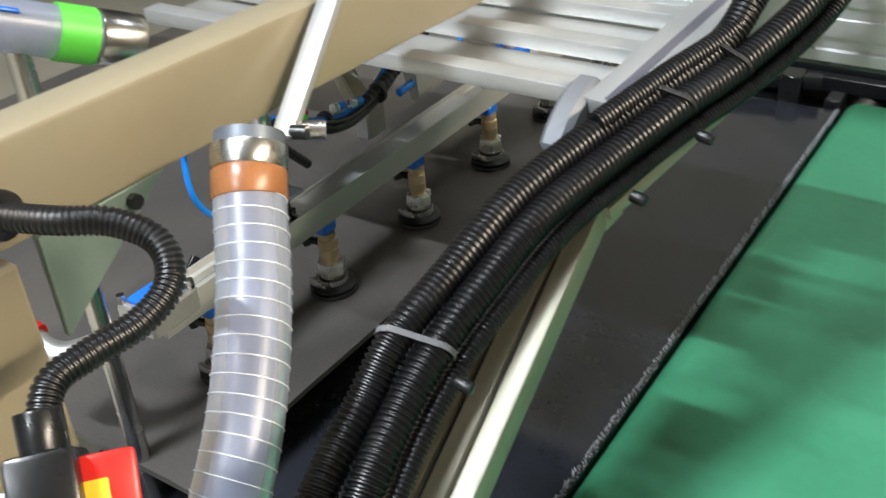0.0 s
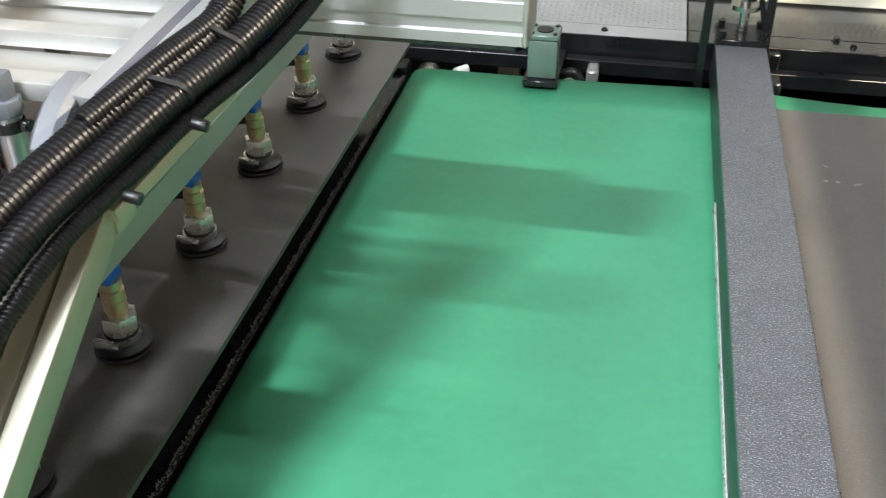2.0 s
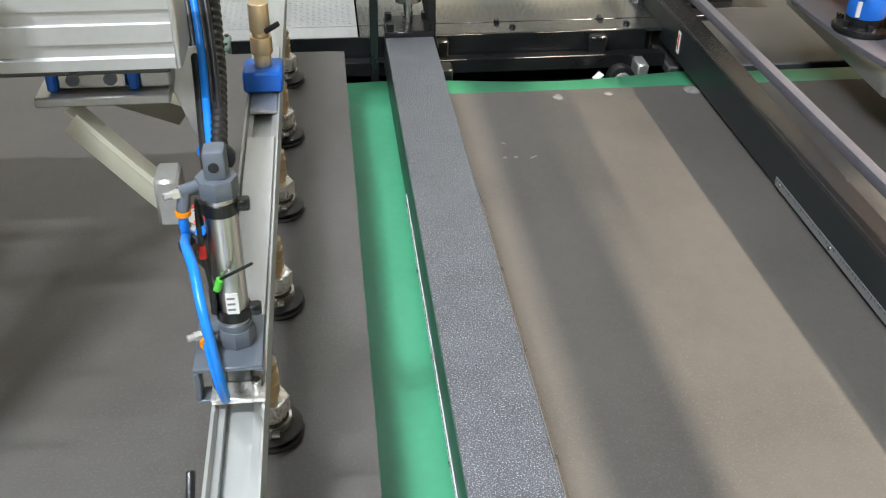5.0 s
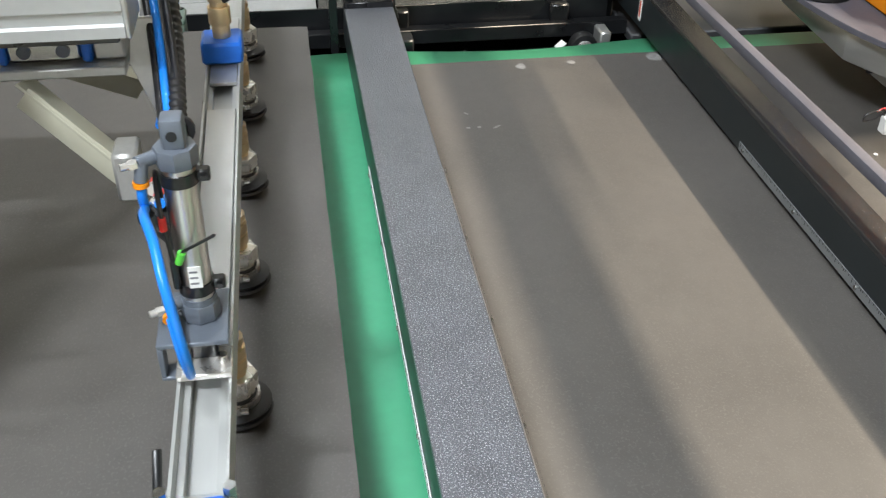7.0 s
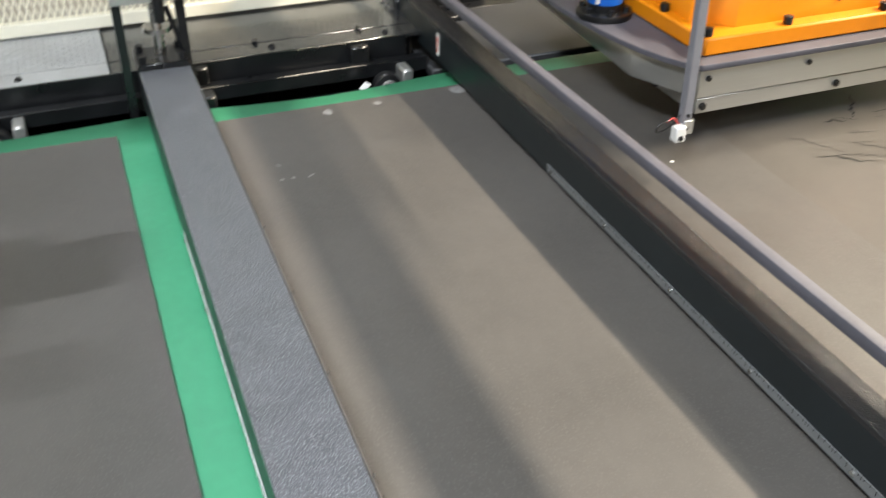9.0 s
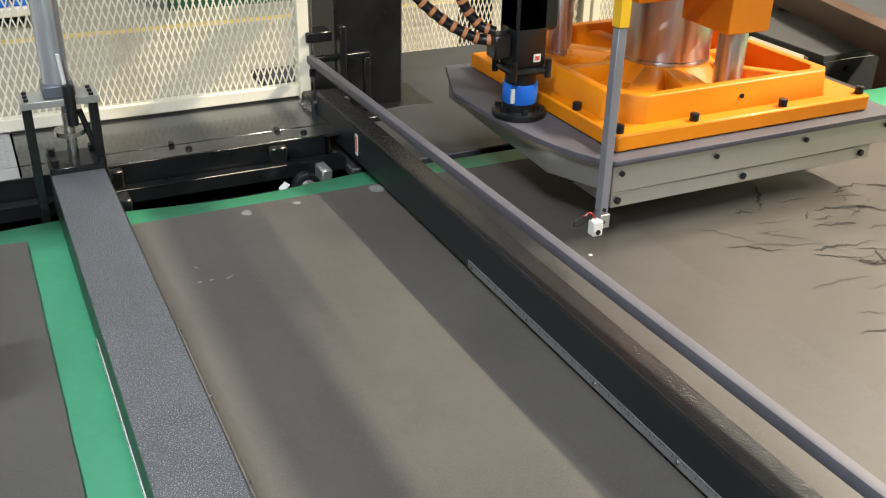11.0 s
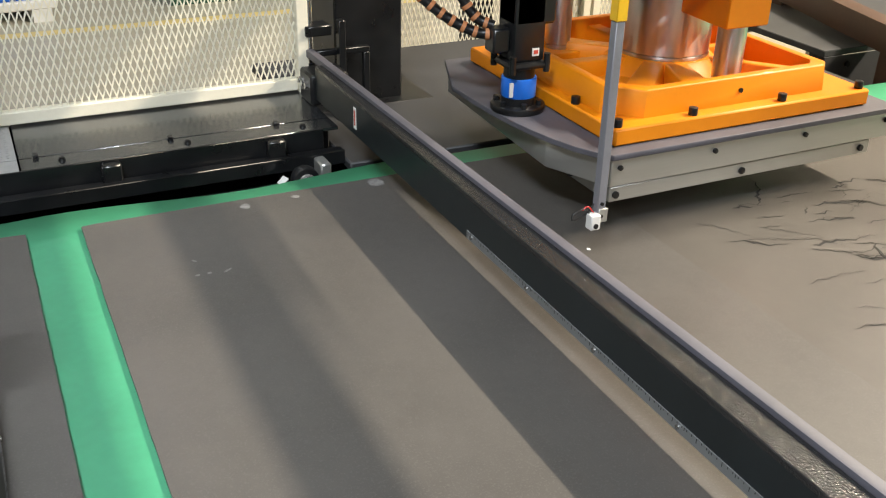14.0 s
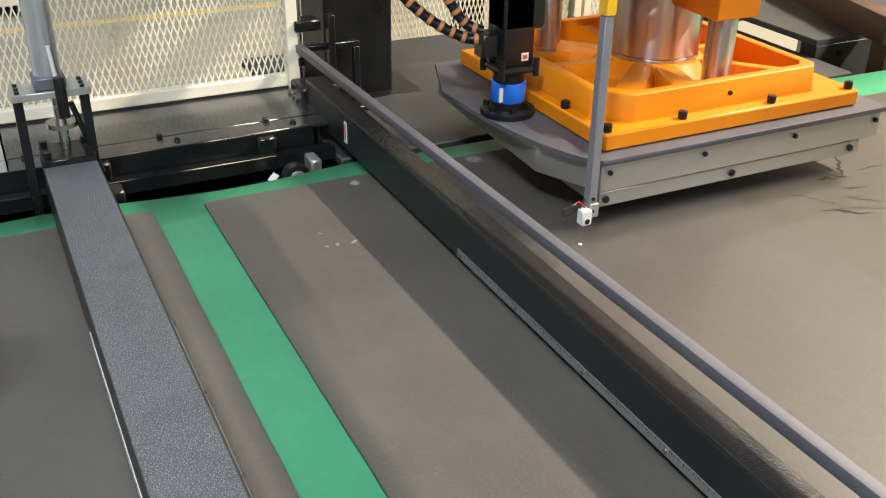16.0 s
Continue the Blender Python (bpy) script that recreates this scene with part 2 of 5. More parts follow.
def part(name, bm, mat, parent=None, label="", smooth=40):
    me = bpy.data.meshes.new(name)
    bm.normal_update()
    bm.to_mesh(me)
    bm.free()
    me.materials.append(mat)
    if smooth:
        me.polygons.foreach_set("use_smooth", [True] * len(me.polygons))
        me.set_sharp_from_angle(angle=radians(smooth))
    ob = new(name, me)
    if parent is not None:
        ob.parent = parent
    return tagged(ob, label)


def shared(name, mesh_ob, parent, m):
    """Another piece on the same mesh."""
    ob = new(name, mesh_ob.data)
    ob.parent = parent
    ob.matrix_basis = m
    return ob


def thing(name, label, category, group="", kind="", at=(0, 0, 0)):
    ob = new(name)
    ob.empty_display_size = 0.05
    ob.location = at
    return tagged(ob, label, category, group, kind)


def B():
    return bmesh.new()


BELT_Z = 0.80


# ---- hall ----
def hall():
    bm = B()
    box(bm, -7, 9, -6, 8, -0.1, 0.0)
    tagged(part("ground", bm, FLOORM), "pale grey-beige painted concrete hall floor", "floor", kind="structure")
    for name, dims in (("wall_north", (-7, 9, 8, 8.2, 0, 6)), ("wall_south", (-7, 9, -6.2, -6, 0, 6)),
                       ("wall_west", (-7.2, -7, -6, 8, 0, 6)), ("wall_east", (9, 9.2, -6, 8, 0, 6))):
        tagged(part(name, box(B(), *dims), WALLM), "plain grey painted hall wall", "wall", kind="structure")
    tagged(part("ceiling", box(B(), -7.2, 9.2, -6.2, 8.2, 6.0, 6.2), WALLM), "grey hall ceiling", "ceiling", kind="structure")
    line = thing("floor_marking", "worn yellow painted line on the hall floor", "floor marking", kind="structure")
    part("painted_line", box(B(), -4, 6, 5.05, 5.15, 0.0, 0.004), LINE, line)


def crate_stack(x, y, turn):
    crate = thing("crate_pallet", "blue plastic crates stacked on a white pallet behind the fence", "crate", at=(x, y, 0))
    crate.rotation_euler[2] = turn
    part("pallet_deck", box(B(), -0.5, 0.5, -0.4, 0.4, 0.08, 0.14, 0.01), WHITE, crate)
    for i in (-0.4, 0.0, 0.4):
        part("pallet_block", box(B(), i - 0.06, i + 0.06, -0.4, 0.4, 0.0, 0.08), WHITE, crate)
    for i in range(4):
        for j in range(3):
            bm = B()
            cx, cy = -0.36 + 0.24 * i, -0.26 + 0.26 * j
            for a, b, c, d in ((-0.1, 0.1, -0.11, -0.10), (-0.1, 0.1, 0.10, 0.11), (-0.1, -0.09, -0.1, 0.1), (0.09, 0.1, -0.1, 0.1)):
                box(bm, cx + a, cx + b, cy + c, cy + d, 0.15, 0.30)
            box(bm, cx - 0.1, cx + 0.1, cy - 0.1, cy + 0.1, 0.14, 0.155)
            part("crate_box", bm, BLUE, crate)


def green_bin(x, y):
    bin_ = thing("green_bin", "low dark green plastic bin on the hall floor", "bin", at=(x, y, 0))
    bm = B()
    prism(bm, [(-0.45, 0), (0.45, 0), (0.55, 0.3), (0.5, 0.3), (0.42, 0.04), (-0.42, 0.04), (-0.5, 0.3), (-0.55, 0.3)], -0.35, 0.35, "y", 0.01)
    part("bin_body", bm, DARKGREEN, bin_)
    part("bin_rim", box(B(), -0.57, 0.57, 0.35, 0.37, 0.0, 0.31, 0.005), DARKGREEN, bin_)
    part("bin_rim", box(B(), -0.57, 0.57, -0.37, -0.35, 0.0, 0.31, 0.005), DARKGREEN, bin_)


def ceiling_lamp(x, y):
    lamp = thing("ceiling_lamp", "round grey hall lamp hanging below the ceiling", "lamp", "hall lamps", at=(x, y, 4.72))
    part("housing", rod(B(), (0, 0, 0.01), (0, 0, 0.14), 0.2, 24, 0.1, 0.01), GREYPAINT, lamp)
    part("hanger", rod(B(), (0, 0, 0.14), (0, 0, 1.28), 0.006, 6), STEEL, lamp)


def diamond_mesh(bm, x0, x1, z0, z1, y, w=0.0163, h=0.050, t=0.0034):
    """Crossing strands of expanded metal within a frame."""
    k = h / w
    for s in (1, -1):
        c = (z0 if s > 0 else z0) - k * (x1 - x0) - h
        while c < z1 + k * (x1 - x0) + h:
            # z = c + s * k * (x - x0)
            ends = []
            for x in (x0, x1):
                z = c + s * k * (x - x0)
                if z0 <= z <= z1:
                    ends.append((x, z))
            for z in (z0, z1):
                x = x0 + (z - c) / (s * k)
                if x0 < x < x1:
                    ends.append((x, z))
            if len(ends) >= 2 and abs(ends[0][1] - ends[1][1]) > 0.004:
                (xa, za), (xb, zb) = ends[:2]
                bar(bm, (xa, y + 0.0008 * s, za), (xb, y + 0.0008 * s, zb), t, 0.0025, (0, 1, 0), 0)
            c += h
    return bm


def fence_panel(x0, x1, y, z0, z1):
    f = thing("mesh_fence", "cream painted expanded-metal safety fence panel", "fence", "safety fence")
    part("bottom_rail", box(B(), x0, x1, y - 0.015, y + 0.015, z0, z0 + 0.03, 0.002), MESHPAINT, f)
    part("top_rail", box(B(), x0, x1, y - 0.015, y + 0.015, z1 - 0.03, z1, 0.002), MESHPAINT, f)
    part("frame_post", box(B(), x0 - 0.03, x0, y - 0.02, y + 0.02, min(z0, 0.0), z1, 0.002), MESHPAINT, f)
    part("frame_post", box(B(), x1, x1 + 0.03, y - 0.02, y + 0.02, min(z0, 0.0), z1, 0.002), MESHPAINT, f)
    tagged(part("diamond_mesh", diamond_mesh(B(), x0, x1, z0 + 0.03, z1 - 0.03, y), MESHPAINT, f, smooth=0), kind="stuff")


# ---- conveyor ----
def conveyor():
    c = thing("belt_conveyor", "bright green flat conveyor belt on a black machine base", "conveyor")
    bm = B()
    # top run with the nose turned over the end roller
    r, cx, cz = 0.035, -0.622, BELT_Z - 0.035
    nose = [(cx - r * math.sin(a), cz + r * math.cos(a)) for a in np.linspace(0, math.pi, 12)]
    nx, ny = 120, 14
    xs = [(-0.622 + (4.2 + 0.622) * i / nx, BELT_Z) for i in range(nx, -1, -1)] + nose[1:] + [(4.2, BELT_Z - 0.07)]
    rows = []
    for (x, z) in xs:
        back = 0.549 + 0.016 * math.cos(2 * math.pi * x / 0.75) if 0 < x < 0.75 else 0.556 + 0.012 * math.sin(3.1 * x + 0.9) + 0.006 * math.sin(7.3 * x)
        rows.append([bm.verts.new((x, -1.35 + (back + 1.35) * j / ny, z)) for j in range(ny + 1)])
    for a, b in zip(rows, rows[1:]):
        for j in range(ny):
            bm.faces.new((a[j], a[j + 1], b[j + 1], b[j]))
    ob = part("belt", bm, BELT, c, "bright green woven conveyor belt")
    mod = ob.modifiers.new("thickness", "SOLIDIFY")
    mod.thickness, mod.offset = 0.004, -1
    part("drip_tray", box(B(), -1.2, 4.2, 0.50, 1.00, 0.50, 0.52), BLACK, c)
    part("end_roller", rod(B(), (-0.622, -1.36, BELT_Z - 0.035), (-0.622, 0.60, BELT_Z - 0.035), 0.030, 20), STEEL, c, "bright steel end roller")
    part("roller_bearing", rod(B(), (-0.555, 0.575, 0.785), (-0.535, 0.60, 0.785), 0.011, 12), WHITE, c)
    part("bed_plate", box(B(), -0.57, 4.2, -1.35, 0.53, 0.745, 0.79), BLACK, c)
    part("base_frame", box(B(), -0.5, 4.2, -1.30, 0.62, 0.10, 0.66), BLACK, c)
    for x in (-0.4, 0.9, 2.2, 3.5):
        part("base_foot", box(B(), x - 0.06, x + 0.06, 0.45, 0.57, 0.0, 0.10, 0.005), BLACK, c)
        part("base_foot", box(B(), x - 0.06, x + 0.06, -1.25, -1.13, 0.0, 0.10, 0.005), BLACK, c)
    return c


def infeed_plate():
    p = thing("infeed_plate", "glossy black steel infeed plate with a fuzzy brush edge", "plate")
    part("plate", box(B(), -1.25, -0.668, -1.35, 0.53, 0.777, 0.785, 0.001), GLOSSBLACK, p)
    part("front_lip", box(B(), -0.668, -0.660, -1.35, 0.53, 0.735, 0.788, 0.001), BLACK, p)
    bm = B()
    rng = random.Random(4)
    for i in range(1900):
        y = -1.35 + 1.88 * i / 1900
        x = -0.665 + rng.uniform(-0.004, 0.004)
        rod(bm, (x, y, 0.785), (x + rng.uniform(-0.003, 0.003), y + rng.uniform(-0.002, 0.002), 0.788 + rng.uniform(0, 0.003)), 0.0010, 3, 0.0005)
    tagged(part("brush_bristles", bm, SPIRAL, p, "short grey brush bristles", smooth=0), kind="stuff")
    part("rear_bracket", box(B(), -0.80, -0.755, 0.545, 0.60, 0.70, 0.84, 0.003), BLACK, p)
    part("rear_bracket", box(B(), -0.70, -0.665, 0.545, 0.60, 0.70, 0.80, 0.003), BLACK, p)
    part("rear_tie_bar", bar(B(), (-1.05, 0.50, 0.82), (-0.72, 0.59, 0.82), 0.03, 0.03), BLACK, p)
    part("support_leg", box(B(), -1.2, -1.12, 0.40, 0.48, 0.0, 0.777, 0.004), BLACK, p)
    part("support_leg", box(B(), -1.2, -1.12, -1.3, -1.22, 0.0, 0.777, 0.004), BLACK, p)
    part("support_rail", box(B(), -0.80, -0.70, -1.3, 0.52, 0.66, 0.735, 0.004), BLACK, p)


def catwalk():
    c = thing("tread_plate_catwalk", "black tread-plate walkway on a black frame behind the belt", "catwalk")
    for x0, x1, m, label in ((-1.6, -0.052, TREAD_PALE, "pale aluminium tread plate"), (-0.048, 0.66, TREAD, "black tread plate")):
        part("front_strip", box(B(), x0, x1, 0.70, 0.765, 0.842, 0.850, 0.001), m, c, label)
        part("deck_plate", box(B(), x0, x1, 0.769, 1.02, 0.842, 0.850, 0.001), m, c, label)
    part("front_fascia", box(B(), -1.6, 0.62, 0.694, 0.700, 0.785, 0.850, 0.001), BLACK, c)
    bm = B()
    for i in range(109):
        for j in range(16):
            x, y = -1.58 + 0.014 * i, 0.782 + 0.0145 * j
            s = 1 if (i + j) % 2 else -1
            v = [bm.verts.new(p) for p in ((x - 0.005, y - 0.004 * s, 0.850), (x + 0.0016, y - 0.0008, 0.8502), (x + 0.005, y + 0.004 * s, 0.850), (x - 0.0016, y + 0.0008, 0.8502))]
            t = [bm.verts.new((x + dx, y + dy, 0.8514)) for dx, dy in ((-0.0025, -0.002 * s), (0.0025, 0.002 * s))]
            bm.faces.new((v[0], v[1], t[1], t[0]))
            bm.faces.new((v[1], v[2], t[1]))
            bm.faces.new((v[2], v[3], t[0], t[1]))
            bm.faces.new((v[3], v[0], t[0]))
    tagged(part("tread_stud", bm, TREAD_PALE, c, smooth=0), kind="stuff")
    for x in (-1.35, -0.80, -0.237, 0.037, 0.308, 0.581):
        bm = B()
        rod(bm, (x, 0.73, 0.850), (x, 0.73, 0.8545), 0.0085, 12, 0.007)
        rod(bm, (x, 0.73, 0.8545), (x, 0.73, 0.857), 0.0055, 6)
        part("deck_bolt", bm, BLACK, c)
    for x in (-0.9, -0.02, 0.27, 0.52):
        part("edge_clip", box(B(), x, x + 0.012, 0.757, 0.775, 0.850, 0.858, 0.001), BLACK, c)
    # lower guide rail and hangers
    part("rear_skirt", box(B(), -1.6, 0.66, 1.005, 1.015, 0.02, 0.842), BLACK, c)
    part("guide_rail", box(B(), -1.6, 0.66, 0.655, 0.685, 0.772, 0.806, 0.002), BLACK, c)
    part("lower_rail", box(B(), -1.6, 0.66, 0.64, 0.70, 0.70, 0.73, 0.002), BLACK, c)
    for x in (-0.95, -0.45, 0.13, 0.50):
        part("hanger_block", box(B(), x - 0.022, x + 0.022, 0.67, 0.694, 0.795, 0.845, 0.004), BLACK, c)
    for x in (-1.3, -0.3, 0.62):
        part("support_leg", box(B(), x - 0.03, x + 0.03, 0.74, 0.80, 0.0, 0.842, 0.003), BLACK, c)
        part("support_leg", box(B(), x - 0.03, x + 0.03, 0.94, 1.0, 0.0, 0.842, 0.003), BLACK, c)
    for x in (-0.30, 0.545):
        w = part("support_wheel", rod(B(), (x, 0.60, 0.765), (x, 0.63, 0.765), 0.032, 24, None, 0.003), RUBBER, c, "small black guide wheel")
        part("hub", rod(B(), (x, 0.594, 0.765), (x, 0.632, 0.765), 0.019, 20, None, 0.002), NICKEL, w, "plated wheel hub")
        part("hub_cap", rod(B(), (x, 0.590, 0.765), (x, 0.594, 0.765), 0.008, 12), BLACK, w)
        for k in range(5):
            a = 2 * math.pi * k / 5
            part("hub_bolt", rod(B(), (x + 0.013 * math.cos(a), 0.5905, 0.765 + 0.013 * math.sin(a)), (x + 0.013 * math.cos(a), 0.594, 0.765 + 0.013 * math.sin(a)), 0.0028, 6), BLACK, w)
        part("axle_block", box(B(), x + 0.036, x + 0.062, 0.604, 0.66, 0.755, 0.800, 0.004), ZINC, c, "zinc axle bracket")
        part("paper_tag", bar(B(), (x - 0.062, 0.61, 0.765), (x - 0.045, 0.615, 0.778), 0.022, 0.002, bevel=0), WHITE, c)


# ---- clamp beams ----
def clamp_beam(name, label, y_end, wide=0.098, top=HAMMER, rule=None):
    """Its lower front edge lies along x = 0, z = 0 in its own space."""
    b = thing(name, label, "clamp beam", "clamp beams")
    part("top_cover", prism(B(), [(0.001, 0.076), (0.0015, 0.0838), (0.0030, 0.085), (wide + 0.0035, 0.085), (wide + 0.005, 0.0838), (wide + 0.006, 0.076), (wide, 0.072), (0.010, 0.072)],
                            -1.35, y_end, "y"), top, b, "hammered-paint top", smooth=25)
    part("front_face", prism(B(), [(0.0, 0.0), (0.006, 0.0), (0.008, 0.074), (0.001, 0.076)], -1.35, y_end, "y"), SATIN_BLACK, b, "satin black folded face")
    part("rear_face", prism(B(), [(wide + 0.006, 0.076), (wide + 0.028, 0.0), (wide + 0.022, 0.0), (wide + 0.001, 0.073)], -1.35, y_end, "y"), SATIN_BLACK, b)
    part("bottom_web", box(B(), 0.010, wide + 0.016, -1.35, y_end, 0.012, 0.016), BLACK, b)
    for x, s in ((-0.0016, 1), (wide + 0.0282, -1)):
        strip = part("steel_rule", box(B(), min(x, x + 0.0014 * s), max(x, x + 0.0014 * s), -1.1, 0.018, 0.001, 0.017 if s > 0 else 0.005), (rule or RULE_LIT) if s > 0 else SATIN_GREY, b, "thin steel rule screwed to the lower edge")
        bm = B()
        for i in range(220):
            y = 0.012 - 0.005 * i
            h = 0.007 if i % 10 == 0 else (0.005 if i % 5 == 0 else 0.0032)
            if i % 2 == 0 or i % 5 == 0:
                box(bm, x - 0.0003 * s - 0.0002, x - 0.0003 * s + 0.0002, y - 0.0005, y + 0.0005, 0.016 - h, 0.016)
        tagged(part("rule_marks", bm, RUBBER, strip, smooth=0), kind="stuff")
        for i in range(6):
            part("rule_screw", rod(B(), (x - 0.0022 * s, -0.2 * i, 0.009), (x, -0.2 * i, 0.009), 0.0036, 10), STEEL, b)
    return b


def beam_portal(b, y):
    """The black portal and the lifting cylinder at the beam's far end."""
    for x in (-0.030, 0.094):
        part("portal_post", box(B(), x, x + 0.018, y - 0.012, y + 0.012, -0.03, 0.219, 0.001), BLACK, b)
    part("portal_top", box(B(), -0.032, 0.114, y - 0.035, y + 0.035, 0.219, 0.233, 0.001), ZINC, b, "drilled grey mounting plate")
    for dx in (-0.020, 0.100):
        for dy in (-0.024, 0.0, 0.024):
            part("plate_bolt", rod(B(), (dx, y + dy, 0.233), (dx, y + dy, 0.238), 0.005, 6), BLACK, b)
    cyl = part("lift_cylinder", rod(B(), (0.042, y, 0.258), (0.042, y, 0.62), 0.026, 20), GLASS, b, "grey pneumatic lifting cylinder")
    part("cylinder_cap", box(B(), 0.012, 0.072, y - 0.03, y + 0.03, 0.233, 0.260, 0.004), CAST, cyl)
    part("sensor_tube", rod(B(), (0.055, y - 0.028, 0.25), (0.050, y - 0.028, 0.32), 0.004, 8), WHITE, cyl)
    part("black_regulator", rod(B(), (0.058, y - 0.04, 0.18), (0.058, y - 0.04, 0.262), 0.011, 14, None, 0.002), BLACK, b)
    part("piston_rod", rod(B(), (0.052, y, 0.09), (0.052, y, 0.21), 0.011, 16), STEEL, b)
    part("rod_nut", rod(B(), (0.052, y, 0.150), (0.052, y, 0.160), 0.030, 24), STEEL, b)
    part("rod_foot", box(B(), 0.0, 0.104, y - 0.05, y + 0.05, 0.084, 0.098, 0.002), BLACK, b)
    for dx in (0.012, 0.092):
        for dy in (-0.035, 0.03):
            part("foot_bolt", rod(B(), (dx, y + dy, 0.098), (dx, y + dy, 0.112), 0.008, 8), BLACK, b)
    part("brace_rod", rod(B(), (0.115, y, 0.04), (0.075, y - 0.01, 0.20), 0.006, 8), BLACK, b)


def beam_carriage(b, y):
    part("carriage_block", box(B(), 0.12, 0.15, y - 0.03, y + 0.02, -0.05, 0.0, 0.004), BLACK, b)
    part("blue_tube", rod(B(), (0.128, y - 0.035, -0.045), (0.118, y - 0.035, 0.002), 0.007, 10), TUBE_BLUE, b, "blue pneumatic tube")


# ---- foam ----
def foam_sheet(name, label, x0, x1, y0, y1, thick, ripple, mat=FOAM):
    """Its upper face lies at z = thick, its corner lines at the given x and y."""
    s = thing(name, label, "foam sheet", "foam sheets")
    bm = B()
    nx, ny = 40, 40
    top, low = [], []
    edge = [0.0015 * noise.noise((0.0, i * 0.6, 3.1)) for i in range(ny + 1)]
    for i in range(nx + 1):
        t, l = [], []
        for j in range(ny + 1):
            x, y = x0 + (x1 - x0) * i / nx, y0 + (y1 - y0) * j / ny
            if i in (0, nx):
                x += edge[j]
            z = ripple * noise.noise((x * 3.0, y * 3.0, 0.7))
            roll = max(0.0, 1 - min(x - x0, x1 - x) / 0.006)
            t.append(bm.verts.new((x, y, thick + z - 0.0015 * roll)))
            l.append(bm.verts.new((x, y, max(z, -0.002))))
        top.append(t)
        low.append(l)
    for i in range(nx):
        for j in range(ny):
            bm.faces.new((top[i][j], top[i + 1][j], top[i + 1][j + 1], top[i][j + 1]))
            bm.faces.new((low[i][j], low[i][j + 1], low[i + 1][j + 1], low[i + 1][j]))
    for i in range(nx):
        bm.faces.new((top[i][0], low[i][0], low[i + 1][0], top[i + 1][0]))
        bm.faces.new((top[i][ny], top[i + 1][ny], low[i + 1][ny], low[i][ny]))
    for j in range(ny):
        bm.faces.new((top[0][j], top[0][j + 1], low[0][j + 1], low[0][j]))
        bm.faces.new((top[nx][j], low[nx][j], low[nx][j + 1], top[nx][j + 1]))
    part("foam_slab", bm, mat, s)
    return s


def chalk_marks(s, places, z):
    for x, y, a, b, turn in places:
        bm = B()
        bmesh.ops.create_circle(bm, cap_ends=True, segments=14, radius=1.0, matrix=Matrix.Translation((x, y, z)) @ Matrix.Rotation(turn, 4, "Z") @ Matrix.Diagonal((a, b, 1, 1)))
        for v in bm.verts:
            v.co.x += a * 0.25 * noise.noise((v.co.x * 90, v.co.y * 90, 1))
            v.co.y += b * 0.25 * noise.noise((v.co.x * 90, v.co.y * 90, 5))
        part("chalk_smudge", bm, CHALK, s, "pale grey chalky smudge", smooth=0)


def cut_lines(s, z):
    """Jagged knife cuts left by the die, gaping in places: dark strips paint their shade, paler raised lips their
    highlight.
    """
    rng = random.Random(21)
    for k in range(95):
        x, y = rng.uniform(1.16, 1.80), rng.uniform(-0.46, 0.04)
        heading = -0.45 + rng.uniform(-0.45, 0.45) + (1.3 if rng.random() < 0.08 else 0)
        n = rng.randint(3, 10)
        pts = [Vector((x, y, z))]
        for i in range(n):
            a = heading + (0.5 if i % 2 else -0.45) * rng.uniform(0.1, 1.5)
            pts.append(pts[-1] + Vector((math.cos(a), math.sin(a), 0)) * rng.uniform(0.006, 0.024))
        gape = rng.choice((0.0004, 0.0006, 0.0011, 0.0030))
        shift = rng.uniform(0.2, 1.0)
        gap, lip = B(), B()
        rows = []
        for i, p in enumerate(pts):
            side = (pts[min(i + 1, n)] - pts[max(i - 1, 0)]).cross(Vector((0, 0, 1))).normalized()
            w = gape * abs(math.sin(math.pi * (i / n) ** shift)) + 0.0001
            up = Vector((0, 0, w * 0.5 + 0.0003))
            rows.append((gap.verts.new(p - side * w), gap.verts.new(p + side * w), lip.verts.new(p - side * w + up), lip.verts.new(p - side * (w + 0.0013))))
        for a, b in zip(rows, rows[1:]):
            gap.faces.new((a[0], b[0], b[1], a[1]))
            lip.faces.new((a[2], b[2], b[3], a[3]))
        cut_part = part("die_cut", gap, CUT_SHADE, s, "die cut, the shade in its gap a near-black strip", smooth=0)
        part("cut_lip", lip, LIP_HIGHLIGHT, cut_part, "raised lip, its highlight painted pale", smooth=0)


# paler foam colour that paints the highlight along each cut's lip
LIP_HIGHLIGHT = material("lip_highlight", (0.125, 0.115, 0.10), 0.5, vary=0.2, scale=30)
DARKRAIL = material("dark_steel_guide", (0.10, 0.10, 0.10), 0.3, metal=0.7, vary=0.1, scale=20)
SATIN_GREY = material("grey_nylon", (0.18, 0.18, 0.19), 0.4, vary=0.1, scale=40)
DARKGREEN = material("dark_green_plastic", (0.012, 0.07, 0.035), 0.5, vary=0.15, scale=10)
GLOSSBLACK = material("gloss_black_plate", (0.020, 0.022, 0.028), 0.13, vary=0.3, scale=9, bump=0.05, bump_scale=120, bump_dist=0.0005)
RULER = material("steel_rule", (0.27, 0.28, 0.285), 0.38, metal=0.5, vary=0.08, scale=30)
# lit copy of the steel rule: the brightness of its lit edge is painted in
RULE_LIT = material("lit_steel_rule", (0.74, 0.75, 0.75), 0.4, metal=0.2, vary=0.06, scale=30)
CHALK = material("chalk", (0.21, 0.205, 0.20), 0.8, vary=0.35, scale=60)


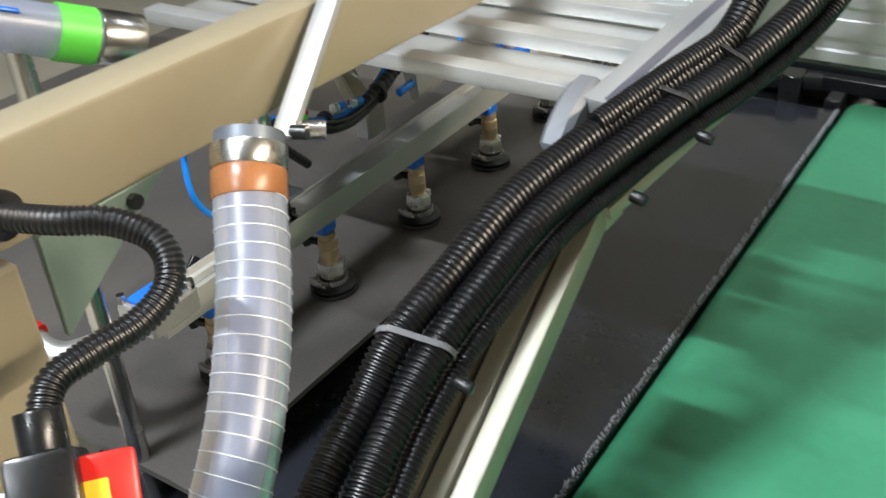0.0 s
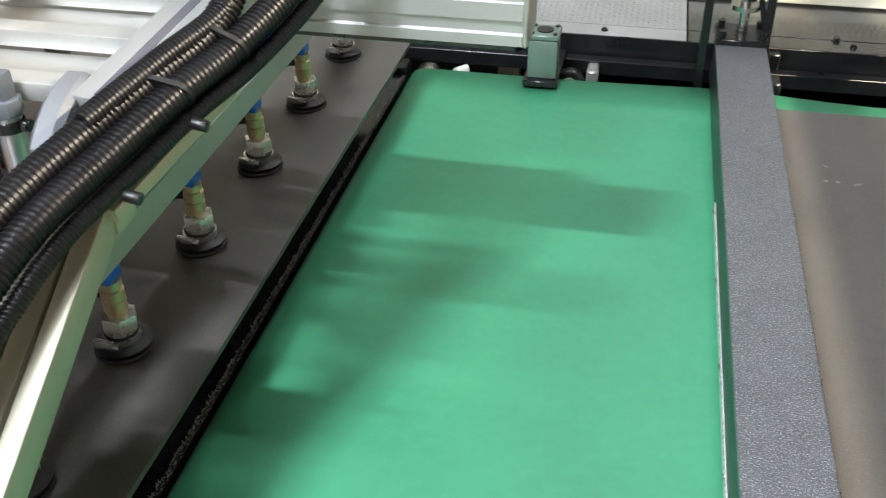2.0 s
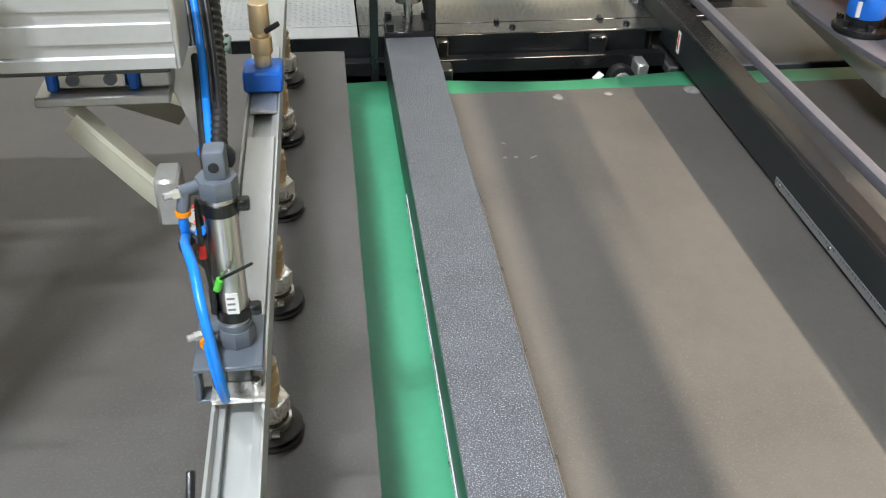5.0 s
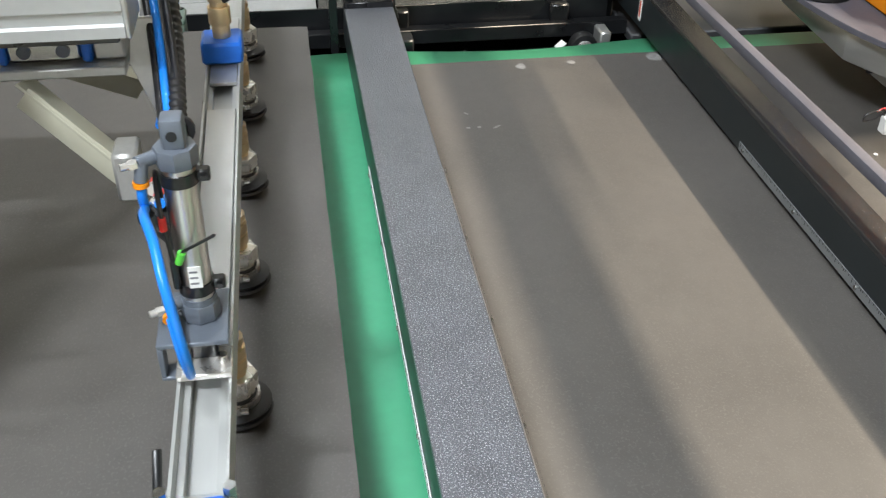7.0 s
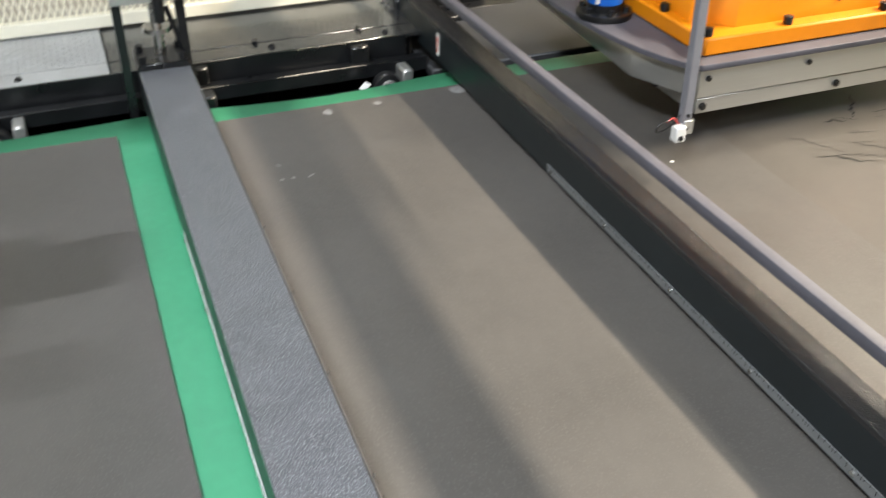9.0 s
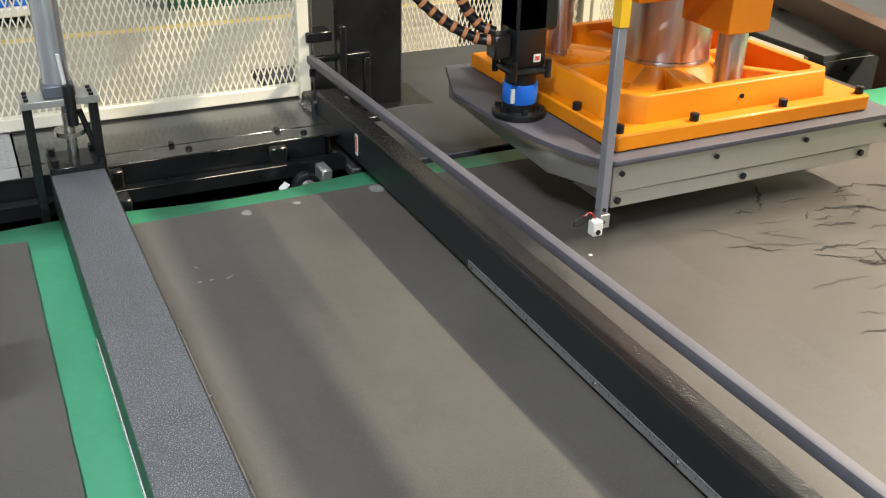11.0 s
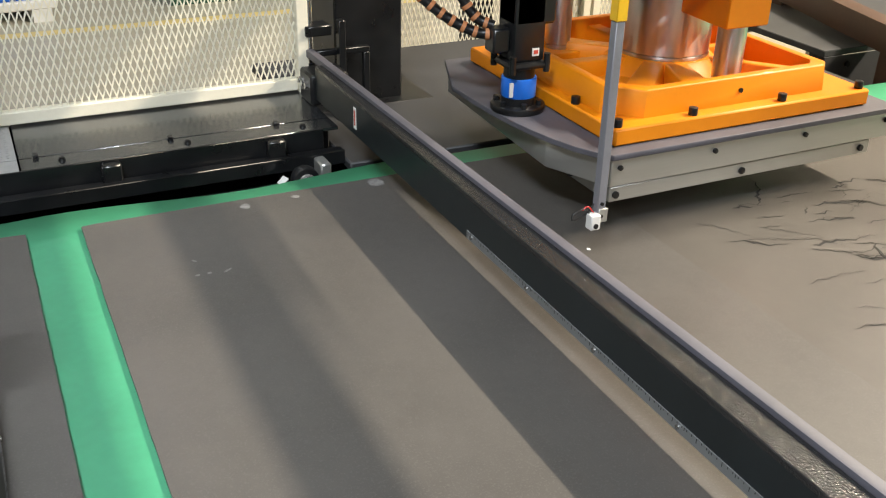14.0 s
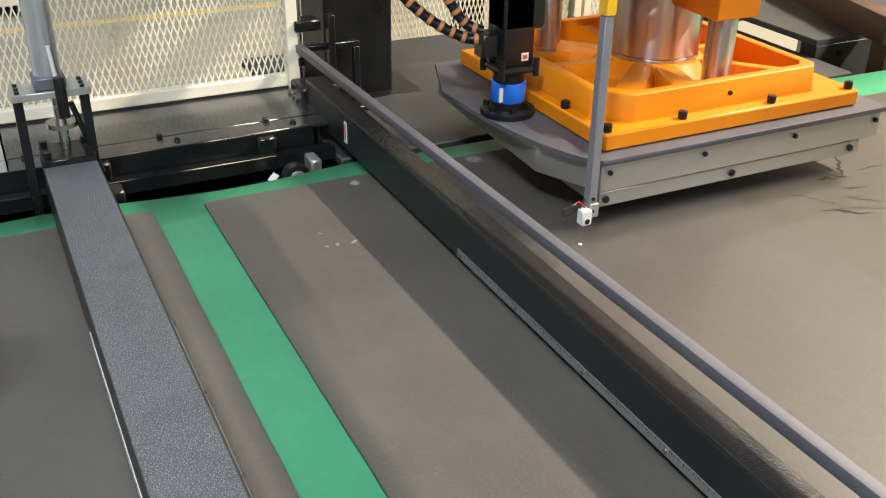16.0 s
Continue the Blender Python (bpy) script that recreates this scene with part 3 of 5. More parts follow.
# ---- suction gantry ----
def suction_cup(g, y):
    """One vacuum cup on its brass stem beside the cup rail."""
    x, u = -0.116, -0.117
    cup = part("suction_cup", lathe(B(), (x, y), [(0.020, 0.912), (0.034, 0.912), (0.037, 0.915), (0.036, 0.918), (0.030, 0.9195), (0.035, 0.921), (0.036, 0.924), (0.027, 0.928), (0.023, 0.929), (0.021, 0.940), (0.010, 0.940)]),
               RUBBER, g, "black rubber bellows suction cup")
    bm = B()
    rod(bm, (x, y, 0.9295), (x, y, 0.9375), 0.0245, 32)
    bar(bm, (x - 0.024, y - 0.0245, 0.9335), (x + 0.004, y - 0.0275, 0.9335), 0.007, 0.012, bevel=0.0015)
    rod(bm, (x + 0.004, y - 0.0275, 0.9335), (x + 0.012, y - 0.028, 0.9335), 0.0045, 10)
    part("hose_band", bm, STEEL, cup, "bright steel screw clamp")
    bm = B()
    rod(bm, (x, y, 0.940), (x + 0.0005, y, 0.944), 0.0195, 20)
    rod(bm, (x + 0.0005, y, 0.944), (x + 0.0015, y, 0.9655), 0.0228, 6, None, 0.002)
    part("hex_nut", bm, NICKEL, g, "polished hexagonal nut")
    stem = part("brass_stem", lathe(B(), (x, y), [(0.008, 0.964), (0.0125, 0.964), (0.0125, 0.972), (0.0145, 0.973), (0.0145, 0.986), (0.0130, 0.987), (0.0130, 0.989), (0.0145, 0.990), (0.0145, 1.001), (0.0118, 1.003), (0.0118, 1.006), (0.0135, 1.007), (0.0135, 1.014), (0.008, 1.014)]),
                BRASS, g, "nickelled brass valve stem")
    bm = B()
    rod(bm, (u - 0.010, y - 0.004, 0.996), (u - 0.030, y - 0.012, 0.998), 0.006, 10)
    rod(bm, (u - 0.028, y - 0.012, 0.990), (u - 0.032, y - 0.013, 1.006), 0.0075, 10)
    part("stem_valve", bm, BLACK, stem)
    part("blue_socket", prism(B(), [(u - 0.014, 1.032), (u - 0.012, 1.013), (u + 0.010, 1.013), (u + 0.012, 1.032)], y - 0.015, y + 0.015, "y", 0.003), BLUE, g, "blue plastic socket")


def suction_gantry():
    g = thing("suction_gantry", "sliding aluminium suction gantry with a row of vacuum cups", "gantry")
    # cup rail: an open trough with raised flanges
    rail = [(-0.153, 1.032), (-0.105, 1.032), (-0.105, 1.072), (-0.1075, 1.072), (-0.109, 1.062), (-0.116, 1.061), (-0.116, 1.050), (-0.142, 1.050), (-0.142, 1.061), (-0.148, 1.062), (-0.150, 1.071), (-0.153, 1.071)]
    part("cup_rail", prism(B(), rail, -0.93, 0.42, "y"), RAIL_ALU, g, "long slotted aluminium rail")
    for y0, y1 in ((-0.66, -0.20), (-0.12, 0.12)):
        part("rail_cover", box(B(), -0.1475, -0.1095, y0, y1, 1.0625, 1.068, 0.001), ALU, g, "bright aluminium cover plate")
    for i in range(6):
        suction_cup(g, -0.845 + 0.2345 * i)
    # end connector
    end = part("end_connector", box(B(), -0.160, -0.096, -0.955, -0.875, 1.046, 1.082, 0.004), ZINC, g, "zinc end connector with a blue cap")
    part("blue_cap", box(B(), -0.150, -0.106, -0.945, -0.885, 1.082, 1.088, 0.002), BLUE, end)
    for dx in (-0.154, -0.102):
        for dy in (-0.948, -0.882):
            part("cap_bolt", rod(B(), (dx, dy, 1.082), (dx, dy, 1.094), 0.0055, 6), STEEL, end)
    part("steel_elbow", sweep(B(), smooth_line([(-0.128, -0.95, 1.062), (-0.135, -1.00, 1.060), (-0.160, -1.04, 1.06), (-0.20, -1.05, 1.075)], 8), 0.018, 16), ZINC, g, "galvanised pipe elbow")
    part("red_collar", rod(B(), (-0.195, -1.05, 1.073), (-0.225, -1.055, 1.085), 0.025, 20, None, 0.002), RED, g, "red pipe collar")
    # blue vacuum block with its brass valve
    blk = part("vacuum_block", box(B(), -0.158, -0.100, -0.070, -0.010, 1.072, 1.104, 0.004), BLUE, g, "blue vacuum distribution block")
    bm = B()
    for z0, z1, r in ((1.104, 1.124, 0.013), (1.124, 1.150, 0.016), (1.150, 1.158, 0.012), (1.158, 1.20, 0.015)):
        rod(bm, (-0.128, -0.040, z0), (-0.128, -0.040, z1), r, 16, None, 0.001)
    part("brass_valve", bm, BRASS, blk)
    part("valve_lever", bar(B(), (-0.120, -0.05, 1.16), (-0.100, -0.06, 1.175), 0.008, 0.008), BLACK, blk)
    # wiring and air hoses that climb from the cylinder to the carriage
    run = [(-0.150, -0.655, 1.195), (-0.152, -0.58, 1.160), (-0.158, -0.48, 1.130), (-0.168, -0.36, 1.150), (-0.178, -0.25, 1.220), (-0.20, -0.13, 1.36)]
    for dx, dz, r, m, label in ((0.0, 0.0, 0.0085, RUBBER, "black air hose"), (-0.014, 0.004, 0.006, RUBBER, "black air hose"), (-0.006, 0.013, 0.005, TUBE_BLUE, "blue air hose"), (0.008, 0.011, 0.004, RUBBER, "black sensor cable")):
        part("air_hose", sweep(B(), smooth_line([(x + dx + 0.003 * math.sin(9 * y + 40 * dz), y, z + dz) for x, y, z in run], 8), r, 10), m, g, label)
    for y, dx, m in ((-0.625, -0.004, RED), (-0.605, 0.010, GREENPL), (-0.50, -0.006, TUBE_BLUE), (-0.47, 0.004, TUBE_BLUE), (-0.58, -0.012, RED)):
        z = 1.150 + 0.25 * abs(y + 0.48)
        part("hose_fitting", rod(B(), (-0.155 + dx, y, z + 0.006), (-0.155 + dx, y + 0.016, z + 0.003), 0.0065, 12), m, g)
        part("hose_nut", rod(B(), (-0.155 + dx, y - 0.010, z + 0.008), (-0.155 + dx, y, z + 0.006), 0.0075, 6), NICKEL, g)
    for y, z in ((-0.53, 1.149), (-0.40, 1.146)):
        part("cable_tie", rod(B(), (-0.160, y - 0.003, z), (-0.160, y + 0.003, z), 0.017, 14), RUBBER, g)
    # vertical pneumatic cylinder on its foot plate
    cx, cy = -0.128, -0.692
    part("foot_plate", box(B(), -0.166, -0.104, -0.732, -0.655, 1.106, 1.111, 0.001), CAST, g, "dark grey foot plate")
    bm = B()
    box(bm, -0.166, -0.161, -0.732, -0.712, 1.074, 1.106, 0.001)
    box(bm, -0.166, -0.152, -0.732, -0.712, 1.070, 1.074, 0.001)
    part("foot_hook", bm, CAST, g)
    part("foot_spacer", box(B(), -0.140, -0.116, -0.715, -0.672, 1.072, 1.106, 0.002), BLACK, g)
    cyl = part("air_cylinder", rod(B(), (cx, cy, 1.132), (cx, cy, 1.270), 0.0142, 28), TURNED, g, "polished steel pneumatic cylinder")
    bm = B()
    rod(bm, (cx, cy, 1.111), (cx, cy, 1.130), 0.0175, 8, None, 0.002)
    rod(bm, (cx, cy, 1.130), (cx, cy, 1.136), 0.0155, 24)
    part("lower_cap", bm, CAST, cyl)
    bm = B()
    rod(bm, (cx, cy, 1.268), (cx, cy, 1.286), 0.0178, 8, None, 0.002)
    box(bm, cx - 0.009, cx + 0.010, cy - 0.010, cy + 0.012, 1.284, 1.312, 0.004, 2)
    part("upper_cap", bm, CAST, cyl)
    part("pivot_eye", rod(B(), (cx, cy - 0.0108, 1.298), (cx, cy - 0.0098, 1.298), 0.0045, 14), RUBBER, cyl)
    for z in (1.1465, 1.2575):
        bm = B()
        rod(bm, (cx, cy, z - 0.0055), (cx, cy, z + 0.0055), 0.0160, 28)
        box(bm, cx + 0.012, cx + 0.025, cy - 0.005, cy + 0.005, z - 0.0055, z + 0.0055, 0.0015)
        rod(bm, (cx + 0.020, cy - 0.008, z), (cx + 0.020, cy + 0.008, z), 0.0028, 8)
        part("clamp_band", bm, BLACK, cyl)
    for z in (1.277, 1.1285):
        bm = B()
        rod(bm, (cx - 0.014, cy, z), (cx - 0.030, cy - 0.012, z), 0.0058, 14)
        rod(bm, (cx - 0.0235, cy - 0.024, z + 0.001), (cx - 0.0235, cy - 0.008, z), 0.0055, 14) if z < 1.2 else rod(bm, (cx - 0.026, cy - 0.010, z), (cx - 0.029, cy - 0.013, z - 0.016), 0.0055, 14)
        part("elbow_fitting", bm, CAST, cyl)
        bm = B()
        rod(bm, (cx - 0.030, cy - 0.012, z), (cx - 0.036, cy - 0.0145, z), 0.0046, 6)
        rod(bm, (cx - 0.036, cy - 0.0145, z), (cx - 0.042, cy - 0.017, z), 0.0032, 10)
        part("nickel_plug", bm, NICKEL, cyl)
    part("orange_collar", rod(B(), (cx - 0.0235, cy - 0.024, 1.1295), (cx - 0.0235, cy - 0.028, 1.1290), 0.0066, 16), ORANGE, cyl)
    part("orange_collar", rod(B(), (cx - 0.029, cy - 0.013, 1.261), (cx - 0.029, cy - 0.013, 1.257), 0.0066, 16), ORANGE, cyl)
    part("reed_switch", box(B(), cx - 0.018, cx - 0.012, cy - 0.014, cy - 0.006, 1.150, 1.180, 0.0015), BLACK, cyl)
    part("switch_wire", sweep(B(), smooth_line([(cx - 0.015, cy - 0.012, 1.180), (cx - 0.017, cy - 0.012, 1.210), (cx - 0.019, cy - 0.008, 1.240), (cx - 0.020, cy + 0.008, 1.258), (cx - 0.022, cy + 0.030, 1.22)], 8), 0.0022, 8), RUBBER, cyl)
    part("red_tag", rod(B(), (cx - 0.018, cy - 0.012, 1.212), (cx - 0.0185, cy - 0.0105, 1.224), 0.0034, 10), RED, cyl)
    part("green_tag", rod(B(), (cx - 0.010, cy - 0.015, 1.180), (cx - 0.006, cy - 0.017, 1.192), 0.0036, 10), GREENPL, cyl)
    part("maker_plate", box(B(), cx - 0.004, cx + 0.007, cy - 0.0150, cy - 0.0136, 1.152, 1.174), WHITE, cyl, "pale maker's label")
    for k in range(3):
        part("label_bar", box(B(), cx - 0.003, cx + 0.004, cy - 0.0154, cy - 0.0151, 1.156 + 0.006 * k, 1.158 + 0.006 * k), SATIN_GREY, cyl)
    part("cable_tie", bar(B(), (cx - 0.006, cy - 0.017, 1.192), (cx + 0.024, cy - 0.024, 1.212), 0.0026, 0.002), BLACK, cyl)
    loop = [(cx - 0.031, cy + 0.012, 1.222), (-0.1575, -0.708, 1.236), (-0.150, -0.755, 1.258), (-0.1400, -0.792, 1.260), (-0.1340, -0.818, 1.245), (-0.1295, -0.828, 1.218), (-0.1265, -0.829, 1.184), (-0.1270, -0.815, 1.152), (-0.131, -0.792, 1.130), (-0.1400, -0.760, 1.121), (cx - 0.0235, cy - 0.026, 1.129)]
    part("blue_air_tube", sweep(B(), smooth_line(loop, 10), 0.0041, 12), TUBE_BLUE, g, "curved blue air tube")
    part("blue_air_tube", sweep(B(), smooth_line([(cx - 0.029, cy - 0.013, 1.259), (cx - 0.030, cy - 0.012, 1.245), (cx - 0.030, cy - 0.004, 1.228)], 8), 0.0041, 12), TUBE_BLUE, g)
    part("black_sleeve", sweep(B(), smooth_line([(cx - 0.0295, cy - 0.012, 1.232), (cx - 0.033, cy + 0.006, 1.212), (cx - 0.030, cy + 0.030, 1.190), (cx - 0.020, cy + 0.060, 1.150), (cx - 0.022, cy + 0.10, 1.110)], 10), 0.0072, 12), RUBBER, g, "black tube sleeve")
    # slotted clamp block and its screws at the plate's near edge
    part("end_clamp", box(B(), -0.153, -0.104, -0.738, -0.700, 1.0725, 1.079, 0.001), NICKEL, g, "bright milled clamp block")
    for dx, dy in ((-0.146, -0.722), (-0.112, -0.722), (-0.112, -0.676)):
        bm = B()
        rod(bm, (dx, dy, 1.079), (dx, dy, 1.088), 0.0048, 14, None, 0.0008)
        rod(bm, (dx, dy, 1.0882), (dx, dy, 1.0886), 0.0026, 6)
        part("socket_screw", bm, BLACK if dy > -0.7 else STEEL, g)
    part("black_latch", bar(B(), (-0.166, -0.845, 1.040), (-0.164, -0.815, 1.072), 0.006, 0.014, bevel=0.002), BLACK, g)
    for y in (-0.46, -0.16):
        part("rail_screw", rod(B(), (-0.156, y, 1.058), (-0.152, y, 1.058), 0.005, 10), BLACK, g)
    # carriage below the overhead rail and the struts down to the cup rail
    car = part("guide_carriage", box(B(), -0.358, -0.274, -0.282, -0.235, 1.182, 1.222, 0.004), STEEL, g, "linear guide carriage with blue end caps")
    for x in (-0.370, -0.274):
        part("end_cap", box(B(), x, x + 0.012, -0.284, -0.233, 1.180, 1.223, 0.003), BLUE, car)
    for x in (-0.338, -0.294):
        part("carriage_screw", rod(B(), (x, -0.285, 1.196), (x, -0.281, 1.196), 0.008, 12), CAST, car)
    part("carriage_plate", box(B(), -0.385, -0.225, -0.295, -0.16, 1.166, 1.179, 0.002), ZINC, g, "zinc carriage plate")
    part("carriage_block", box(B(), -0.262, -0.225, -0.275, -0.19, 1.179, 1.225, 0.003), ZINC, g)
    for y in (-0.265, -0.13):
        part("gusset", prism(B(), [(-0.225, 1.17), (-0.215, 1.225), (-0.190, 1.225), (-0.178, 1.08), (-0.195, 1.070)], y, y + 0.007, "y", 0.001), ZINC, g, "triangular zinc gusset")
    part("gusset_back", box(B(), -0.198, -0.183, -0.265, -0.123, 1.08, 1.225, 0.002), ZINC, g)
    for y0, y1 in ((-0.285, -0.335), (-0.18, -0.10)):
        bm = B()
        bar(bm, (-0.345, y0, 1.162), (-0.240, y1, 1.075), 0.036, 0.004, (0.5, 0, 0.8), 0.001)
        bar(bm, (-0.345, y0 - 0.018, 1.150), (-0.240, y1 - 0.018, 1.063), 0.004, 0.030, (0.5, 0, 0.8), 0.001)
        part("diagonal_strut", bm, ALU_PALE, g, "pale folded angle strut")
    part("hinge_bracket", box(B(), -0.250, -0.220, -0.36, -0.31, 1.030, 1.095, 0.004), ZINC, g)
    part("spiral_hose", corrugated(B(), [(-0.160, -0.44, 1.140), (-0.165, -0.34, 1.165), (-0.170, -0.24, 1.20), (-0.185, -0.10, 1.29), (-0.21, 0.0, 1.38)], 0.011, 0.012, 0.0015, 12), RUBBER, g, "black spiral-wrapped hose")
    part("blue_air_tube", sweep(B(), smooth_line([(-0.195, -0.3, 1.10), (-0.185, -0.14, 1.13), (-0.19, -0.03, 1.22), (-0.23, 0.03, 1.36)], 8), 0.007, 10), TUBE_BLUE, g)
    return g


def overhead_rail():
    r = thing("overhead_rail", "silver grooved aluminium cross rail over the belt", "rail")
    bm = B()
    ys, zs = -0.225, 0.105
    outline = [(y + ys, z + zs) for y, z in ((-0.135, 1.135), (-0.055, 1.135), (-0.055, 1.220), (-0.135, 1.220), (-0.135, 1.204), (-0.131, 1.203), (-0.131, 1.188), (-0.135, 1.187), (-0.135, 1.166), (-0.130, 1.164), (-0.130, 1.150), (-0.135, 1.148))]
    prism(bm, outline, -3.0, -0.290, "x")
    part("extrusion", bm, ALU, r, "grooved silver aluminium extrusion")
    part("end_plate", box(B(), -0.290, -0.283, -0.362, -0.278, 1.239, 1.326, 0.002), ZINC, r)
    part("guide_strip", box(B(), -3.0, -0.30, -0.345, -0.295, 1.228, 1.239, 0.002), DARKRAIL, r)
    part("rail_post", box(B(), -2.9, -2.78, -0.38, -0.26, 0.0, 1.228, 0.004), CREAM, r)
    part("upper_rack", box(B(), -2.6, -0.40, -0.27, -0.24, 1.30, 1.315, 0.002), STEEL, r)
    part("rack_block", box(B(), -0.43, -0.40, -0.28, -0.23, 1.295, 1.32, 0.003), GREYPAINT, r)
    return r


def side_cylinder():
    s = thing("stopper_cylinder", "pale green-grey compact cylinder on a black foot", "pneumatic cylinder")
    part("foot", box(B(), -0.392, -0.318, 0.485, 0.560, 0.806, 0.820, 0.002), BLACK, s)
    part("body", box(B(), -0.385, -0.322, 0.500, 0.562, 0.820, 0.905, 0.004, 2), ALUGREEN, s)
    part("top_cap", box(B(), -0.387, -0.320, 0.498, 0.564, 0.905, 0.918, 0.003), ALUGREEN, s)
    part("piston_seat", rod(B(), (-0.353, 0.531, 0.918), (-0.353, 0.531, 0.9205), 0.018, 20), BLACK, s)
    for dx in (-0.378, -0.329):
        for dy in (0.507, 0.555):
            part("cap_screw", rod(B(), (dx, dy, 0.918), (dx, dy, 0.921), 0.005, 8), BLACK, s)
    part("red_port", rod(B(), (-0.399, 0.52, 0.89), (-0.385, 0.52, 0.89), 0.005, 10), RED, s)
    part("mount_arm", box(B(), -0.392, -0.318, 0.560, 0.70, 0.806, 0.812, 0.001), BLACK, s)


# ---- feeder arm and hoses ----
def feeder_arm():
    a = thing("feeder_arm", "cream and silver extruded arm carrying hoses beside the belt", "machine arm")
    p, q = Vector((-0.648, -0.762, 1.206)), Vector((-0.616, -1.20, 1.000))
    d = (q - p).normalized()
    side = Vector((1, 0, 0))
    for off, w, m in ((-0.030, 0.026, ALU_PALE), (-0.001, 0.020, ALU_PALE), (0.024, 0.020, ALU_PALE)):
        part("profile_bar", bar(B(), p + side * off, q + side * off, w, 0.040, (0, 0.4, 1)), m, a, "pale extruded profile")
    part("profile_groove", bar(B(), p + Vector((-0.002, 0, -0.006)), q + Vector((-0.002, 0, -0.006)), 0.066, 0.030, (0, 0.4, 1)), SLATE, a)
    part("silver_flank", bar(B(), p + Vector((-0.055, 0, -0.004)), q + Vector((-0.062, 0, -0.004)), 0.028, 0.05, (0, 0.4, 1)), SPIRAL, a, "white side profile")
    part("piston_rod", rod(B(), p + Vector((-0.075, -0.09, -0.04)), q + Vector((-0.080, 0, -0.01)), 0.009, 12), SLATE, a, "dark grey rod")
    # corner plate and upper arm
    part("corner_plate", prism(B(), [(-0.755, 1.262), (-0.735, 1.282), (-0.71, 1.298), (-0.685, 1.306), (-0.66, 1.308), (-0.655, 1.285), (-0.69, 1.265), (-0.73, 1.246)], -0.695, -0.665, "x", 0.006), CASTGREY, a, "grey cast corner plate")
    part("under_strip", bar(B(), (-0.618, -0.765, 1.214), (-0.566, -0.585, 1.268), 0.030, 0.016), ALU_PALE, a, "pale strip below the hoses")
    part("joint_plate", bar(B(), (-0.640, -0.740, 1.200), (-0.612, -0.740, 1.200), 0.04, 0.024), ALU_PALE, a)
    u0, u1 = Vector((-0.640, -0.70, 1.275)), Vector((-0.560, -0.30, 1.37))
    part("upper_profile", bar(B(), u0, u1, 0.060, 0.050), ALU, a, "silver upper extrusion")
    # dark strip laid on top to paint the shade of a groove
    part("groove_shade", bar(B(), u0 + Vector((0, 0, 0.0253)), u1 + Vector((0, 0, 0.0253)), 0.012, 0.002, bevel=0), SLATE, a)
    for i in range(4):
        y = -0.66 + 0.115 * i
        part("frame_slat", bar(B(), (-1.35, y, 1.285 + 0.004 * i), (-0.66, y, 1.285 + 0.004 * i), 0.030, 0.02), ALU, a, "silver cross profile")
        part("frame_panel", box(B(), -1.35, -0.67, y + 0.016, y + 0.10, 1.268 + 0.004 * i, 1.276 + 0.004 * i, 0.001), SKIRT, a)
    part("arm_post", box(B(), -0.66, -0.56, -1.30, -1.20, 0.0, 1.03, 0.004), ALU_PALE, a)
    # small chain along the arm
    bm = B()
    for i in range(26):
        c = p + d * (0.07 + 0.011 * i) + Vector((-0.052, 0, 0.024))
        box(bm, c.x - 0.008, c.x + 0.008, c.y - 0.004, c.y + 0.004, c.z - 0.004, c.z + 0.004)
    tagged(part("toothed_strip", bm, SPIRAL, a, "white toothed strip"), kind="stuff")


HOSE_A = [(-0.660, -1.22, 1.08), (-0.677, -1.145, 1.133), (-0.685, -1.071, 1.166), (-0.685, -1.017, 1.201), (-0.678, -0.946, 1.224), (-0.666, -0.857, 1.256), (-0.642, -0.767, 1.279), (-0.607, -0.678, 1.303), (-0.574, -0.60, 1.325), (-0.558, -0.551, 1.362), (-0.55, -0.50, 1.43)]
HOSE_B = [(-0.628, -1.20, 1.08), (-0.644, -1.129, 1.135), (-0.654, -1.065, 1.163), (-0.655, -1.004, 1.190), (-0.648, -0.930, 1.218), (-0.636, -0.847, 1.247), (-0.611, -0.757, 1.269), (-0.579, -0.672, 1.294), (-0.550, -0.597, 1.312), (-0.514, -0.499, 1.350), (-0.49, -0.42, 1.40)]


